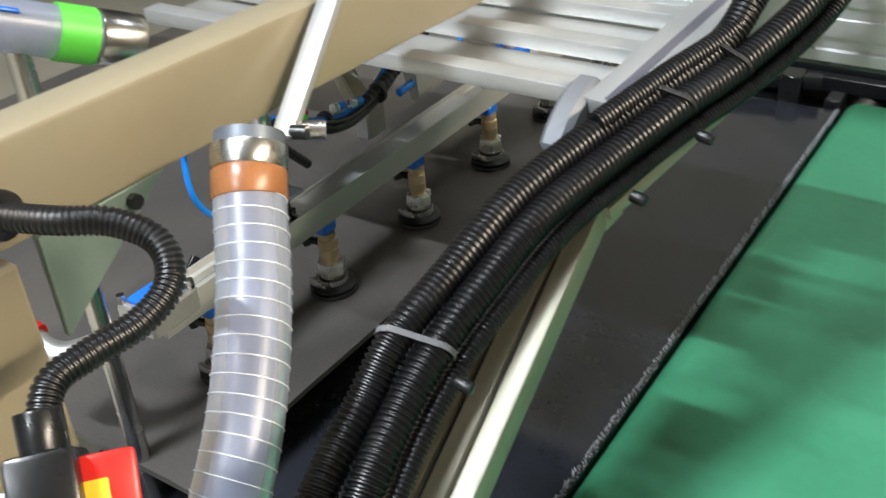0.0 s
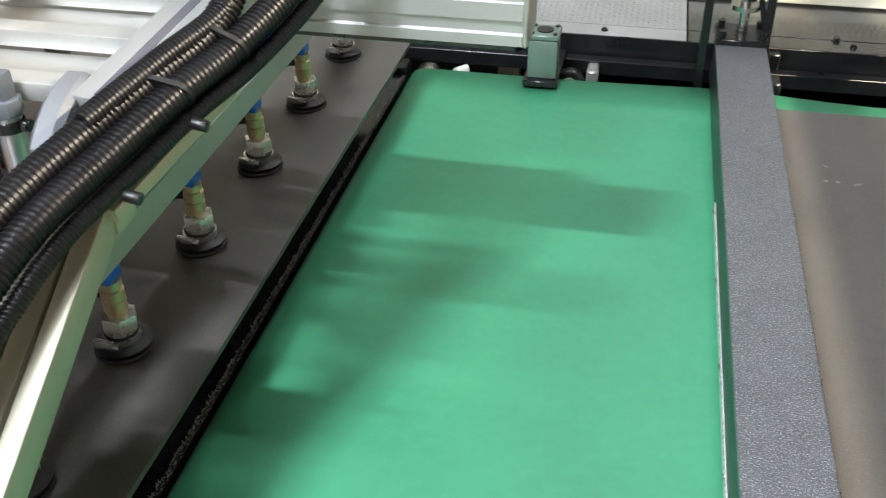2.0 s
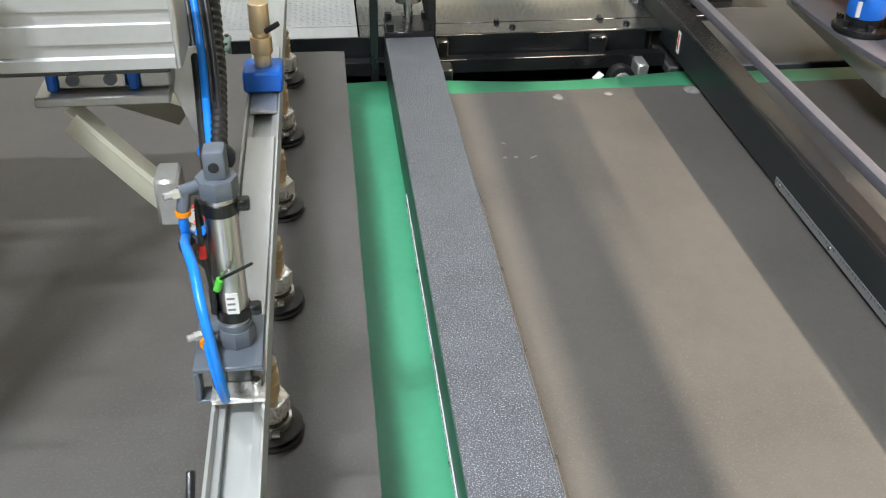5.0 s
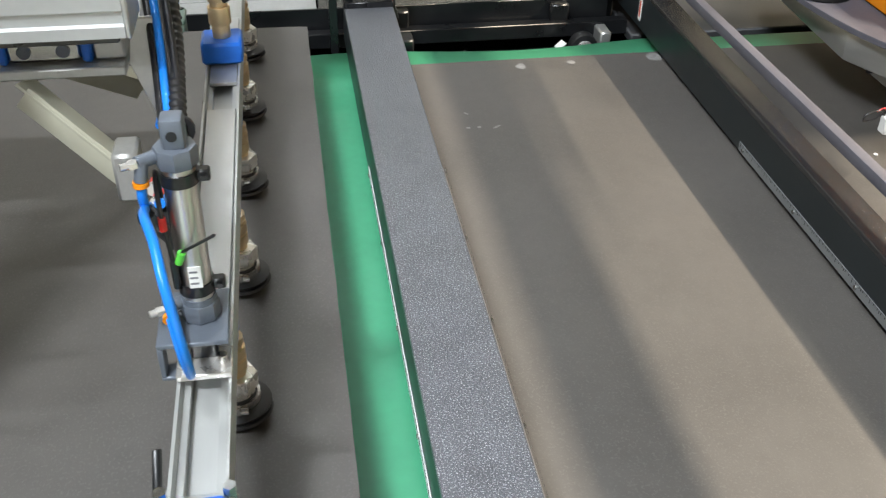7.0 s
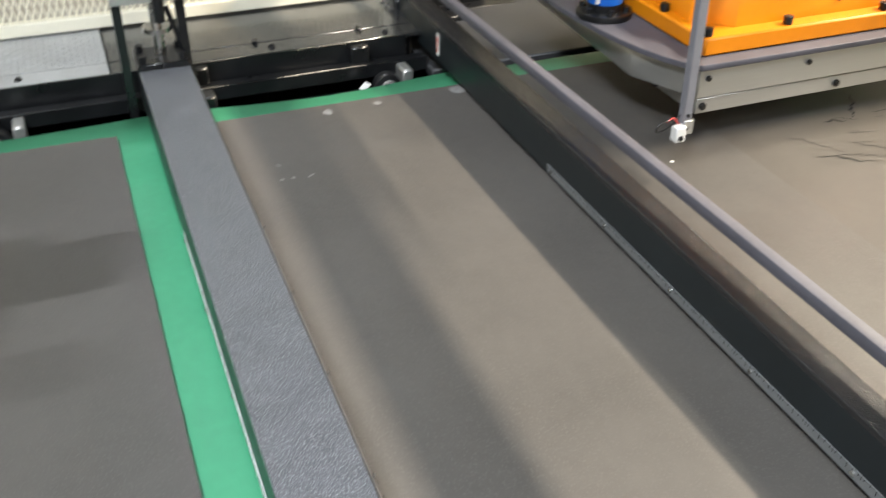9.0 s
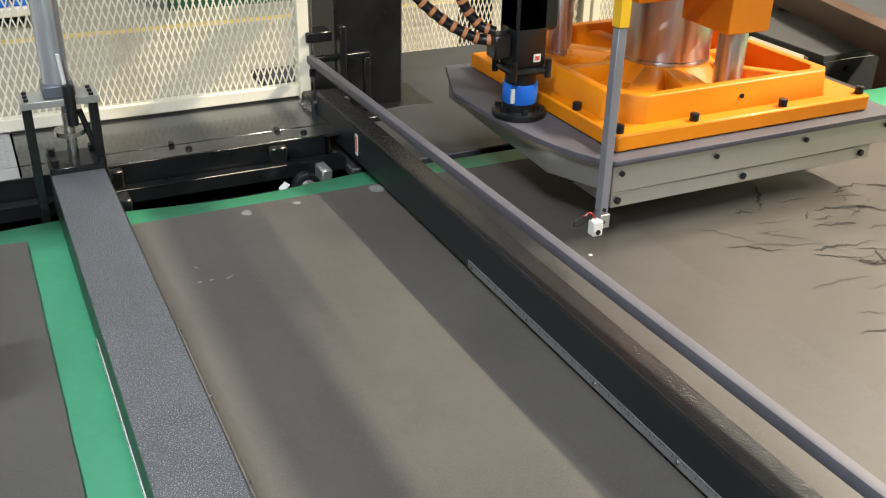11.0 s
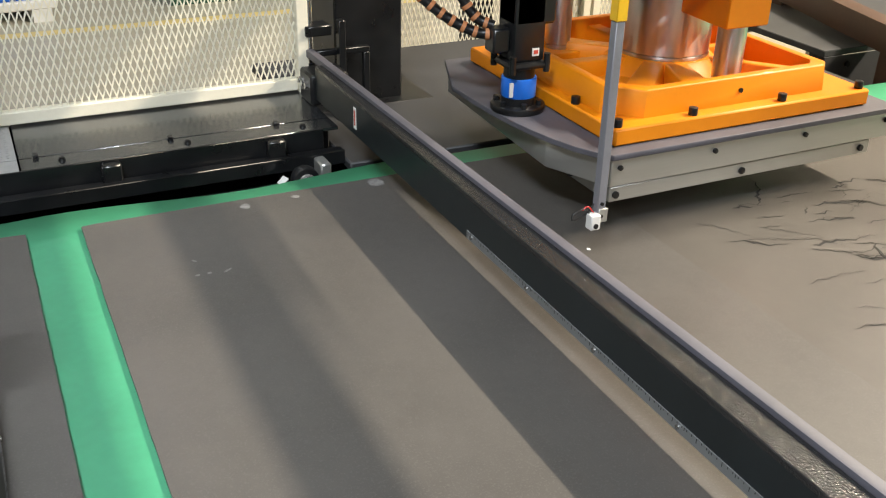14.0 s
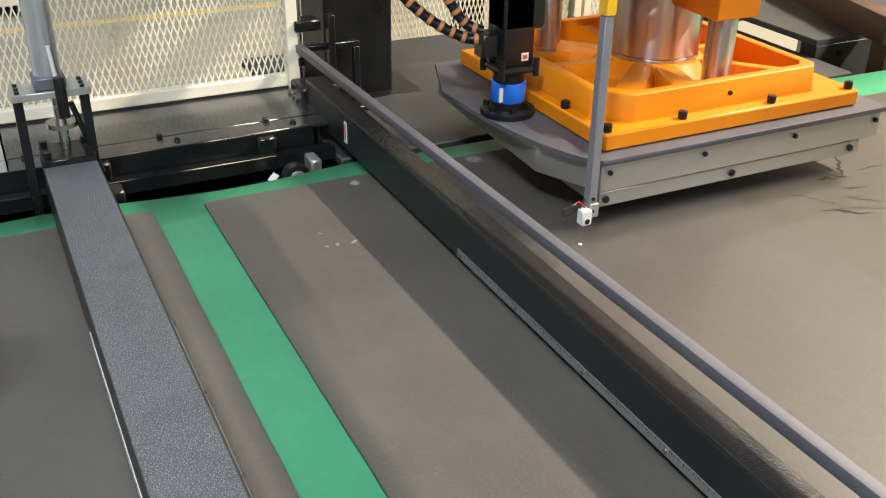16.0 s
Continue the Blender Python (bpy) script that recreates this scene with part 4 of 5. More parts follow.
def hose_bundle():
    h = thing("hose_bundle", "bundle of black corrugated cable hoses tied along the arm", "hose bundle")
    part("corrugated_hose", corrugated(B(), HOSE_A, 0.0165, 0.0058, 0.0020, 16), HOSEBLACK, h)
    part("corrugated_hose", corrugated(B(), HOSE_B, 0.0165, 0.0058, 0.0020, 16), HOSEBLACK, h)
    third = [(x + 0.017, y + 0.012, z - 0.019) for x, y, z in HOSE_B[1:]]
    part("corrugated_hose", corrugated(B(), third, 0.0095, 0.0046, 0.0016, 14), HOSEBLACK, h)
    fourth = [(x + 0.010, y + 0.02, z + 0.018) for x, y, z in HOSE_A[6:]]
    part("corrugated_hose", corrugated(B(), fourth, 0.012, 0.0046, 0.0016, 14), HOSEBLACK, h)
    for (ax, ay, az), (bx, by, bz) in ((HOSE_A[3], HOSE_B[3]), (HOSE_A[7], HOSE_B[7]), (HOSE_A[8], HOSE_B[8])):
        c = Vector(((ax + bx) / 2, (ay + by) / 2, (az + bz) / 2))
        bm = B()
        n = 28
        dirn = (Vector((ax, ay, az)) - Vector((bx, by, bz)))
        w = dirn.normalized()
        fwd = Vector((0.12, 0.93, 0.33)).normalized()
        up = w.cross(fwd).normalized()
        hl = dirn.length / 2
        pts = []
        for k in range(n + 1):
            t = 2 * math.pi * k / n
            pts.append(c + w * (math.copysign(hl, math.cos(t)) + 0.0178 * math.cos(t)) + up * 0.0178 * math.sin(t))
        for k in range(n):
            bar(bm, pts[k], pts[k + 1] + (pts[k + 1] - pts[k]) * 0.15, 0.0055, 0.0016, tuple((pts[k] - c).normalized()), 0)
        part("cable_tie", bm, SATIN_GREY if ay < -0.9 else RUBBER, h, "plastic cable tie")
    for (x, y, z) in ((-0.562, -0.803, 1.262), (-0.535, -0.715, 1.290), (-0.606, -1.035, 1.196)):
        part("hose_clip", rod(B(), (x - 0.008, y, z), (x + 0.008, y, z - 0.003), 0.0058, 14, None, 0.0015), HOSEBLACK, h)


def cream_frame():
    f = thing("cream_frame", "cream painted box-section machine frame", "machine frame")
    part("sloped_beam", bar(B(), (-0.925, -1.42, 1.376), (-0.885, -0.40, 1.372), 0.050, 0.085, bevel=0.006), CREAM, f, "cream box-section beam")
    part("post", box(B(), -0.965, -0.885, -1.30, -1.205, 0.0, 1.325, 0.004), CREAM, f)
    part("post_foot", box(B(), -1.0, -0.85, -1.34, -1.17, 0.0, 0.012, 0.001), CREAM, f)
    part("gusset_plate", prism(B(), [(-1.18, 1.33), (-1.05, 1.33), (-1.18, 1.235)], -0.90, -0.892, "x", 0.001), ALUGREEN, f, "grey-green corner gusset")
    part("gusset_bolt", rod(B(), (-0.892, -1.09, 1.318), (-0.885, -1.09, 1.318), 0.007, 8), BLACK, f)
    part("silver_strut", bar(B(), (-0.868, -0.80, 1.46), (-0.846, -0.95, 1.325), 0.022, 0.010), ALU, f, "thin silver stay bar")
    part("stay_screw", rod(B(), (-0.840, -0.945, 1.33), (-0.825, -0.94, 1.33), 0.007, 10), BLACK, f)
    part("stay_end", rod(B(), (-0.85, -0.935, 1.325), (-0.825, -0.915, 1.322), 0.009, 10), STEEL, f)


def clear_hose():
    h = thing("clear_suction_hose", "clear ribbed suction hose held by a clamp and brown tape", "hose")
    line = [(-0.798, -1.035, 1.372), (-0.787, -1.053, 1.349), (-0.776, -1.068, 1.330), (-0.746, -1.107, 1.285), (-0.712, -1.163, 1.232), (-0.690, -1.218, 1.185), (-0.685, -1.27, 1.13)]
    pts = even_line(line, 0.004)
    part("clear_tube", sweep(B(), pts[10:], 0.0290, 24), CLEAR, h, "clear plastic tube")
    bm = B()
    n = len(pts)
    spiral, up = [], Vector((0, 0, 1))
    dense = even_line(line, 0.0008)[60:]
    for i, p in enumerate(dense):
        d = (dense[min(i + 1, len(dense) - 1)] - dense[max(i - 1, 0)]).normalized()
        s = d.cross(Vector((0.3, 0.2, 0.9))).normalized()
        u = s.cross(d)
        a = 2 * math.pi * i * 0.0008 / 0.0145
        spiral.append(p + 0.0292 * (math.cos(a) * s + math.sin(a) * u))
    sweep(bm, spiral, 0.0007, 6)
    part("spiral_rib", bm, RIB, h, "white reinforcing spiral")
    a, b, c = Vector(pts[0]), Vector(pts[6]), Vector(pts[11])
    part("tape_band", rod(B(), pts[7], pts[13], 0.0302, 28, None, 0.001), COPPER, h, "glossy brown tape")
    part("hose_clamp", rod(B(), pts[2], pts[7], 0.0308, 28, None, 0.0015), STEEL, h, "bright steel hose clamp")
    part("inlet_collar", rod(B(), pts[0] + (a - b) * 0.1, pts[2], 0.0285, 28), CAST, h)


def cable_loop():
    h = thing("cable_loop", "looped black corrugated cable with a red and black switch head", "cable")
    line = [(-0.862, -1.232, 1.388), (-0.837, -1.227, 1.388), (-0.803, -1.213, 1.387), (-0.774, -1.191, 1.382), (-0.745, -1.181, 1.369), (-0.726, -1.194, 1.351), (-0.724, -1.224, 1.339), (-0.730, -1.261, 1.336), (-0.731, -1.291, 1.333), (-0.718, -1.313, 1.318)]
    part("corrugated_hose", corrugated(B(), line, 0.0105, 0.0042, 0.0014, 16), HOSEBLACK, h)
    part("wall_gland", rod(B(), line[0], line[1], 0.018, 20, None, 0.003), BLACK, h)
    part("plug_gland", rod(B(), (-0.722, -1.309, 1.330), (-0.706, -1.322, 1.305), 0.0145, 20, None, 0.002), BLACK, h)
    sw = part("switch_head", bar(B(), (-0.712, -1.318, 1.308), (-0.680, -1.345, 1.262), 0.060, 0.040, (0.4, 0.8, 0.2), 0.004), BLACK, h, "black switch housing")
    part("red_guard", bar(B(), (-0.681, -1.300, 1.309), (-0.655, -1.325, 1.265), 0.010, 0.034, (0.4, 0.8, 0.2), 0.003), RED, sw)
    part("yellow_label", bar(B(), (-0.690, -1.321, 1.296), (-0.676, -1.334, 1.274), 0.020, 0.044, (0.4, 0.8, 0.2), 0.001), YELLOW, sw)
    part("grey_label", bar(B(), (-0.718, -1.334, 1.290), (-0.708, -1.343, 1.274), 0.014, 0.044, (0.4, 0.8, 0.2), 0.001), SPIRAL, sw)


def taped_hose():
    h = thing("taped_hose", "clear hose end wrapped in green and blue tape", "hose")
    a, b = Vector((-1.16, -1.142, 1.470)), Vector((-1.065, -0.912, 1.369))
    d = (b - a).normalized()
    part("hose_body", rod(B(), a, b - d * 0.02, 0.026, 24), CLEAR, h)
    part("steel_end", rod(B(), b - d * 0.045, b, 0.029, 24, None, 0.003), STEEL, h)
    part("green_tape", rod(B(), b - d * 0.085, b - d * 0.048, 0.0285, 24), GREENPL, h, "bright green tape")
    for k in (0.11, 0.15, 0.19):
        part("blue_mark", bar(B(), b - d * k + Vector((0.016, -0.012, 0.022)), b - d * (k + 0.022) + Vector((0.016, -0.012, 0.022)), 0.008, 0.004), BLUE, h)
    part("hose_stand", rod(B(), (-1.11, -1.02, 0.0), (-1.11, -1.02, 1.405), 0.012, 10), STEEL, h)


CASTGREY = material("grey_casting", (0.17, 0.18, 0.20), 0.5, metal=0.2, vary=0.08, scale=15)
HOSEBLACK = material("corrugated_black_plastic", (0.006, 0.006, 0.007), 0.36, vary=0.2, scale=40)
ALUGREEN = material("green_grey_anodised", (0.20, 0.27, 0.23), 0.42, metal=0.4, vary=0.08, scale=20)


# ---- press ----
def press_head():
    p = thing("die_press", "orange cast press head over a bright steel die plate", "press")
    part("die_plate", box(B(), 0.972, 1.664, 0.024, 0.66, 0.880, 0.912, 0.002), SKIRT, p, "bright steel die plate")
    part("upper_skirt", box(B(), 0.966, 1.706, 0.018, 0.67, 0.915, 0.974, 0.002), SKIRT, p, "brushed steel skirt plate")
    part("mount_plate", prism(B(), [(0.962, 0.008), (1.712, 0.008), (1.712, 0.69), (0.935, 0.69)] + [(0.862 * (1 - t) ** 2 + 2 * t * (1 - t) * 0.862 + t * t * 0.962, 0.50 * (1 - t) ** 2 + 2 * t * (1 - t) * 0.115 + t * t * 0.008) for t in (0, 0.12, 0.25, 0.38, 0.5, 0.62, 0.75, 0.88)], 0.9745, 0.986, "z", 0.001), SLATE, p, "slate grey mounting plate")
    part("skirt_flank", prism(B(), [(0.905, 0.16), (0.966, 0.022), (0.966, 0.66), (0.93, 0.66)], 0.915, 0.973, "z", 0.002), SKIRT, p)
    flange = [(0.985, 0.042), (1.650, 0.042), (1.650, 0.655), (0.985, 0.655)]
    part("base_flange", prism(B(), flange, 0.987, 1.022, "z", 0.004), ORANGE, p, "orange cast flange")
    # raised rim, open to the top, with ribs to the hub
    rim = [(1.075, 0.078), (1.545, 0.078), (1.568, 0.10), (1.568, 0.60), (1.54, 0.63), (1.07, 0.63), (1.01, 0.57), (1.01, 0.14)]
    inner = [(1.30 + (x - 1.30) * 0.90, 0.355 + (y - 0.355) * 0.90) for x, y in rim]
    bm = B()
    z0, z1 = 1.022, 1.078
    rings = [[bm.verts.new((x, y, z)) for x, y in loop] for loop, z in ((rim, z0), ([(1.315 + (x - 1.315) * 0.985, 0.345 + (y - 0.345) * 0.985) for x, y in rim], z1), (inner, z1), (inner, z0))]
    n = len(rim)
    for a, b in zip(rings, rings[1:]):
        for i in range(n):
            bm.faces.new((a[i], a[(i + 1) % n], b[(i + 1) % n], b[i]))
    bmesh.ops.recalc_face_normals(bm, faces=bm.faces[:])
    bmesh.ops.bevel(bm, geom=[e for e in bm.edges if abs(e.verts[0].co.z - e.verts[1].co.z) < 1e-5 and e.verts[0].co.z > z1 - 0.001], offset=0.004, segments=2, affect="EDGES", profile=0.5)
    part("raised_rim", bm, ORANGE, p)
    hub = Vector((1.335, 0.375, 0))
    for x, y, w in ((1.075, 0.12, 0.060), (1.24, 0.118, 0.062), (1.53, 0.11, 0.030), (1.55, 0.35, 0.028), (1.53, 0.60, 0.030), (1.08, 0.60, 0.05), (1.30, 0.62, 0.04), (1.02, 0.36, 0.04)):
        out = Vector((x, y, 0)) - hub
        d = out.normalized()
        side = Vector((-d.y, d.x, 0))
        far, near = hub + out, hub + d * 0.105
        ring = []
        for c, wide, z in ((far, w, 1.060), (near, w * 0.75, 1.0545)):
            ring.append([c + side * wide * 0.72 + Vector((0, 0, 1.020)), c + side * wide / 2 + Vector((0, 0, z)), c - side * wide / 2 + Vector((0, 0, z)), c - side * wide * 0.72 + Vector((0, 0, 1.020))])
        bm = B()
        p0, p1 = ([bm.verts.new(v) for v in r] for r in ring)
        bm.faces.new(p0)
        bm.faces.new(list(reversed(p1)))
        for k in range(4):
            bm.faces.new((p0[k], p1[k], p1[(k + 1) % 4], p0[(k + 1) % 4]))
        bmesh.ops.recalc_face_normals(bm, faces=bm.faces[:])
        bmesh.ops.bevel(bm, geom=bm.edges[:], offset=0.004, segments=2, affect="EDGES", profile=0.5)
        part("cast_rib", bm, ORANGE, p)
    part("hub", rod(B(), (hub.x, hub.y, 1.020), (hub.x, hub.y, 1.056), 0.150, 48, 0.112, 0.004), ORANGE, p)
    part("ram", rod(B(), (hub.x, hub.y, 1.066), (hub.x, hub.y, 1.30), 0.106, 64), TURNED, p, "polished chrome ram")
    part("ram_ring", rod(B(), (hub.x, hub.y, 1.056), (hub.x, hub.y, 1.0645), 0.107, 64, None, 0.001), TURNED, p)
    for x, y in ((1.345, 0.163), (1.150, 0.53), (1.545, 0.53)):
        col = part("guide_column", rod(B(), (x, y, 1.050), (x, y, 1.30), 0.0305, 36), TURNED, p, "polished guide column")
        part("column_socket", box(B(), x - 0.050, x + 0.050, y - 0.055, y + 0.040, 1.020, 1.040, 0.005, 2), ORANGE, col)
        part("column_ring", rod(B(), (x, y, 1.040), (x, y, 1.0488), 0.0315, 36, None, 0.001), TURNED, col)
    for x, y in ((0.997, 0.205), (0.999, 0.058), (1.180, 0.058), (1.412, 0.058), (1.632, 0.060), (0.997, 0.42), (1.635, 0.30), (1.635, 0.55)):
        bm = B()
        rod(bm, (x, y, 1.022), (x, y, 1.038), 0.0095, 14, None, 0.001)
        rod(bm, (x, y, 1.0375), (x, y, 1.0385), 0.005, 6)
        part("socket_bolt", bm, BLACK, p)
    # black disc on the rim that paints the shade of a small hole
    part("hole_shade", rod(B(), (1.315, 0.0765, 1.05), (1.315, 0.0815, 1.05), 0.005, 12), BLACK, p)
    for x, z in ((0.985, 0.955), (1.215, 0.955), (1.455, 0.955), (1.69, 0.955), (0.985, 0.896), (1.30, 0.896), (1.635, 0.896)):
        r = 0.0055 if z > 0.93 else 0.0075
        y = 0.018 if z > 0.93 else 0.024
        part("skirt_screw", rod(B(), (x, y - 0.006, z), (x, y, z), r, 12, None, 0.001), BLACK, p)
    for y in (0.15, 0.35, 0.52):
        part("skirt_screw", rod(B(), (0.958, y, 0.896), (0.972, y, 0.896), 0.0075, 12), BLACK, p)
    return p


def servo_unit(p):
    """The drive standing on the press's mounting plate."""
    x, y = 0.925, 0.315
    s = part("drive_flange", rod(B(), (x, y, 0.986), (x, y, 1.000), 0.058, 32, None, 0.002), BLACK, p, "round black flange")
    for k in range(6):
        a = k * math.pi / 3 + 0.3
        part("flange_bolt", rod(B(), (x + 0.046 * math.cos(a), y + 0.046 * math.sin(a), 1.0), (x + 0.046 * math.cos(a), y + 0.046 * math.sin(a), 1.010), 0.007, 6), BLACK, s)
    part("lower_collar", rod(B(), (x, y, 1.0), (x, y, 1.016), 0.036, 28), BLACK, p)
    part("blue_gearbox", rod(B(), (x, y, 1.016), (x, y, 1.058), 0.037, 32, None, 0.002), BLUE, p, "blue ring gearbox")
    part("gearbox_label", box(B(), x - 0.036, x - 0.028, y - 0.028, y - 0.024, 1.022, 1.052), SPIRAL, p)
    part("upper_collar", rod(B(), (x, y, 1.058), (x, y, 1.082), 0.033, 28), BLACK, p)
    q = part("adapter_plate", box(B(), x - 0.044, x + 0.044, y - 0.044, y + 0.044, 1.080, 1.096, 0.008, 2), BLACK, p)
    for dx in (-0.04, 0.04):
        for dy in (-0.04, 0.04):
            part("adapter_bolt", rod(B(), (x + dx, y + dy, 1.074), (x + dx, y + dy, 1.112), 0.007, 8), BLACK, q)
    m = part("servo_motor", box(B(), x - 0.036, x + 0.036, y - 0.036, y + 0.036, 1.096, 1.30, 0.006, 2), BLACK, p, "black servo motor")
    part("motor_cap", box(B(), x - 0.036, x + 0.060, y - 0.036, y + 0.036, 1.17, 1.34, 0.006), BLACK, m)
    w = part("warning_label", box(B(), x + 0.006, x + 0.022, y - 0.0375, y - 0.0362, 1.108, 1.124), WHITE, m, "small white warning label")
    part("warning_bar", box(B(), x + 0.009, x + 0.019, y - 0.0384, y - 0.0376, 1.112, 1.120), PRINT, w)
    part("connector_box", box(B(), x - 0.075, x - 0.036, y - 0.02, y + 0.02, 1.115, 1.165, 0.004), BLACK, m)
    for k, pts in enumerate(([(x - 0.06, y, 1.15), (x - 0.10, y + 0.02, 1.155), (x - 0.16, y + 0.05, 1.19), (x - 0.22, y + 0.08, 1.25), (x - 0.28, y + 0.1, 1.34)],
                             [(x - 0.06, y + 0.01, 1.165), (x - 0.09, y + 0.03, 1.18), (x - 0.12, y + 0.05, 1.23), (x - 0.15, y + 0.06, 1.32)])):
        line = even_line(pts, 0.0065)
        bm = B()
        sweep(bm, line, lambda i: 0.0115 if (i // 2) % 2 else 0.0105, 12)
        c = part("cable_sleeve", bm, HOSEBLACK, m, "black and orange banded cable sleeve")
        bm = B()
        for i in range(2, len(line) - 2, 4):
            rod(bm, line[i], line[i + 1] + (line[i + 1] - line[i]) * 0.3, 0.0122, 12)
        tagged(part("orange_band", bm, SLEEVE_O, c), kind="stuff")


def press_top():
    t = thing("press_crosshead", "orange press crosshead block above the ram", "press crosshead")
    part("cross_block", box(B(), 1.15, 1.56, 0.24, 0.52, 1.215, 1.36, 0.006, 2), ORANGE, t)
    part("bushing_lug", prism(B(), [(1.290, 0.122), (1.402, 0.122), (1.402, 0.30), (1.298, 0.30)], 1.166, 1.36, "z", 0.003), ORANGE, t)
    part("bushing_lug", box(B(), 1.09, 1.21, 0.47, 0.59, 1.235, 1.36, 0.01, 2), ORANGE, t)
    part("bushing_lug", box(B(), 1.49, 1.61, 0.47, 0.59, 1.235, 1.36, 0.01, 2), ORANGE, t)


def overhead_frame():
    f = thing("overhead_portal", "black steel portal spanning high over the machine", "portal")
    part("cross_tube", box(B(), 1.646, 1.680, -1.75, 1.95, 2.00, 2.06, 0.004), BLACK, f)
    # unseen panel added to block the warm lamps left of beam one
    part("light_blocker", box(B(), 0.60, 1.50, -1.75, 1.95, 2.03, 2.045, 0.002), BLACK, f, "unseen black panel added to keep warm lamplight off the infeed side")
    for y in (-1.72, 1.88):
        part("blocker_arm", box(B(), 1.50, 1.646, y, y + 0.04, 2.02, 2.045, 0.002), BLACK, f)
    for y in (-1.75, 1.85):
        part("frame_post", box(B(), 1.605, 1.705, y, y + 0.10, 0.0, 2.00, 0.004), BLACK, f)
        part("frame_foot", box(B(), 1.555, 1.755, y - 0.05, y + 0.15, 0.0, 0.015), BLACK, f)


def guard_sensor():
    g = thing("sensor_post", "slim grey post with yellow top carrying a small white sensor", "sensor post")
    part("post", box(B(), 0.890, 0.908, -0.055, -0.037, 0.905, 1.262, 0.0015), GREYPAINT, g)
    part("yellow_post", box(B(), 0.888, 0.910, -0.057, -0.035, 1.262, 1.50, 0.0015), YELLOW, g, "yellow post sleeve")
    part("sensor_body", box(B(), 0.872, 0.893, -0.066, -0.046, 0.878, 0.908, 0.002), WHITE, g, "small white photo sensor")
    part("sensor_lens", rod(B(), (0.882, -0.068, 0.887), (0.882, -0.065, 0.887), 0.005, 12), BLACK, g)
    part("bracket", box(B(), 0.893, 0.912, -0.058, -0.040, 0.888, 0.915, 0.001), ZINC, g)
    part("sensor_wire", sweep(B(), smooth_line([(0.878, -0.05, 0.906), (0.862, -0.05, 0.918), (0.842, -0.05, 0.912), (0.840, -0.05, 0.900), (0.858, -0.05, 0.902), (0.88, -0.045, 0.912), (0.899, -0.040, 0.93)], 8), 0.0016, 6), RUBBER, g)
    part("red_wire", sweep(B(), smooth_line([(0.885, -0.05, 0.908), (0.872, -0.05, 0.922), (0.860, -0.05, 0.916)], 8), 0.0014, 6), RED, g)
    for z in (0.90, 0.925):
        part("post_screw", rod(B(), (0.8985, -0.058, z), (0.8985, -0.055, z), 0.0035, 10), BLACK, g)
    part("top_arm", box(B(), 0.888, 1.16, -0.057, -0.035, 1.50, 1.53, 0.002), YELLOW, g)
    part("top_stay", box(B(), 1.14, 1.16, -0.035, 0.26, 1.50, 1.53, 0.002), YELLOW, g)
    part("stay_foot", box(B(), 1.15, 1.17, 0.24, 0.26, 1.30, 1.50, 0.002), YELLOW, g)


# ---- bar, column and posts behind beam two ----
def guard_bar():
    g = thing("guard_bar", "long grey square guard tube above the clamp beam", "guard bar")
    part("square_tube", bar(B(), (0.686, 1.000, 0.952), (0.726, -1.20, 0.952), 0.019, 0.019, bevel=0.0009), SLATE, g, "grey square steel tube", smooth=25)
    part("end_plug", box(B(), 0.676, 0.697, 1.000, 1.004, 0.941, 0.963, 0.002), BLACK, g)
    part("clamp_block", box(B(), 0.675, 0.745, 0.965, 1.02, 0.995, 1.022, 0.003), BLACK, g)
    part("bracket_arm", box(B(), 0.685, 0.845, 0.955, 0.972, 0.945, 0.960, 0.002), BLACK, g)
    part("bracket_leg", box(B(), 0.828, 0.845, 0.955, 0.972, 0.800, 0.945, 0.002), BLACK, g)
    part("bracket_leg", box(B(), 0.752, 0.770, 0.93, 0.955, 0.80, 1.04, 0.002), BLACK, g)
    part("bracket_foot", box(B(), 0.745, 0.87, 0.90, 0.98, 0.786, 0.800, 0.002), BLACK, g)
    part("chrome_pin", rod(B(), (0.690, 0.985, 0.85), (0.690, 0.985, 1.25), 0.008, 16), CHROME, g, "chrome guide pin")
    part("pin_collar", rod(B(), (0.690, 0.985, 0.905), (0.690, 0.985, 0.925), 0.013, 16), BLACK, g)
    part("near_stand", box(B(), 0.712, 0.742, -1.20, -1.17, 0.0, 0.942, 0.002), SLATE, g)


def machine_column():
    c = thing("machine_column", "square black steel machine column", "column")
    part("column", box(B(), 0.775, 0.97, 1.03, 1.22, 0.0, 2.4, 0.006), BLACK, c)
    part("column_base", box(B(), 0.70, 1.05, 0.98, 1.28, 0.60, 0.786, 0.006), BLACK, c)
    part("deck", box(B(), 0.66, 2.3, 0.62, 1.48, 0.76, 0.785, 0.004), BLACKMATT, c, "matt black deck")
    part("deck_leg", box(B(), 2.2, 2.28, 1.3, 1.4, 0.0, 0.76), BLACK, c)
    part("deck_leg", box(B(), 1.2, 1.28, 1.3, 1.4, 0.0, 0.76), BLACK, c)


DARKSTEEL = material("dark_steel_sheet", (0.06, 0.062, 0.065), 0.45, metal=0.3, vary=0.15, scale=6)
BLACKMATT = material("matt_black_deck", (0.04, 0.041, 0.044), 0.55, vary=0.2, scale=8, bump=0.1, bump_scale=150)


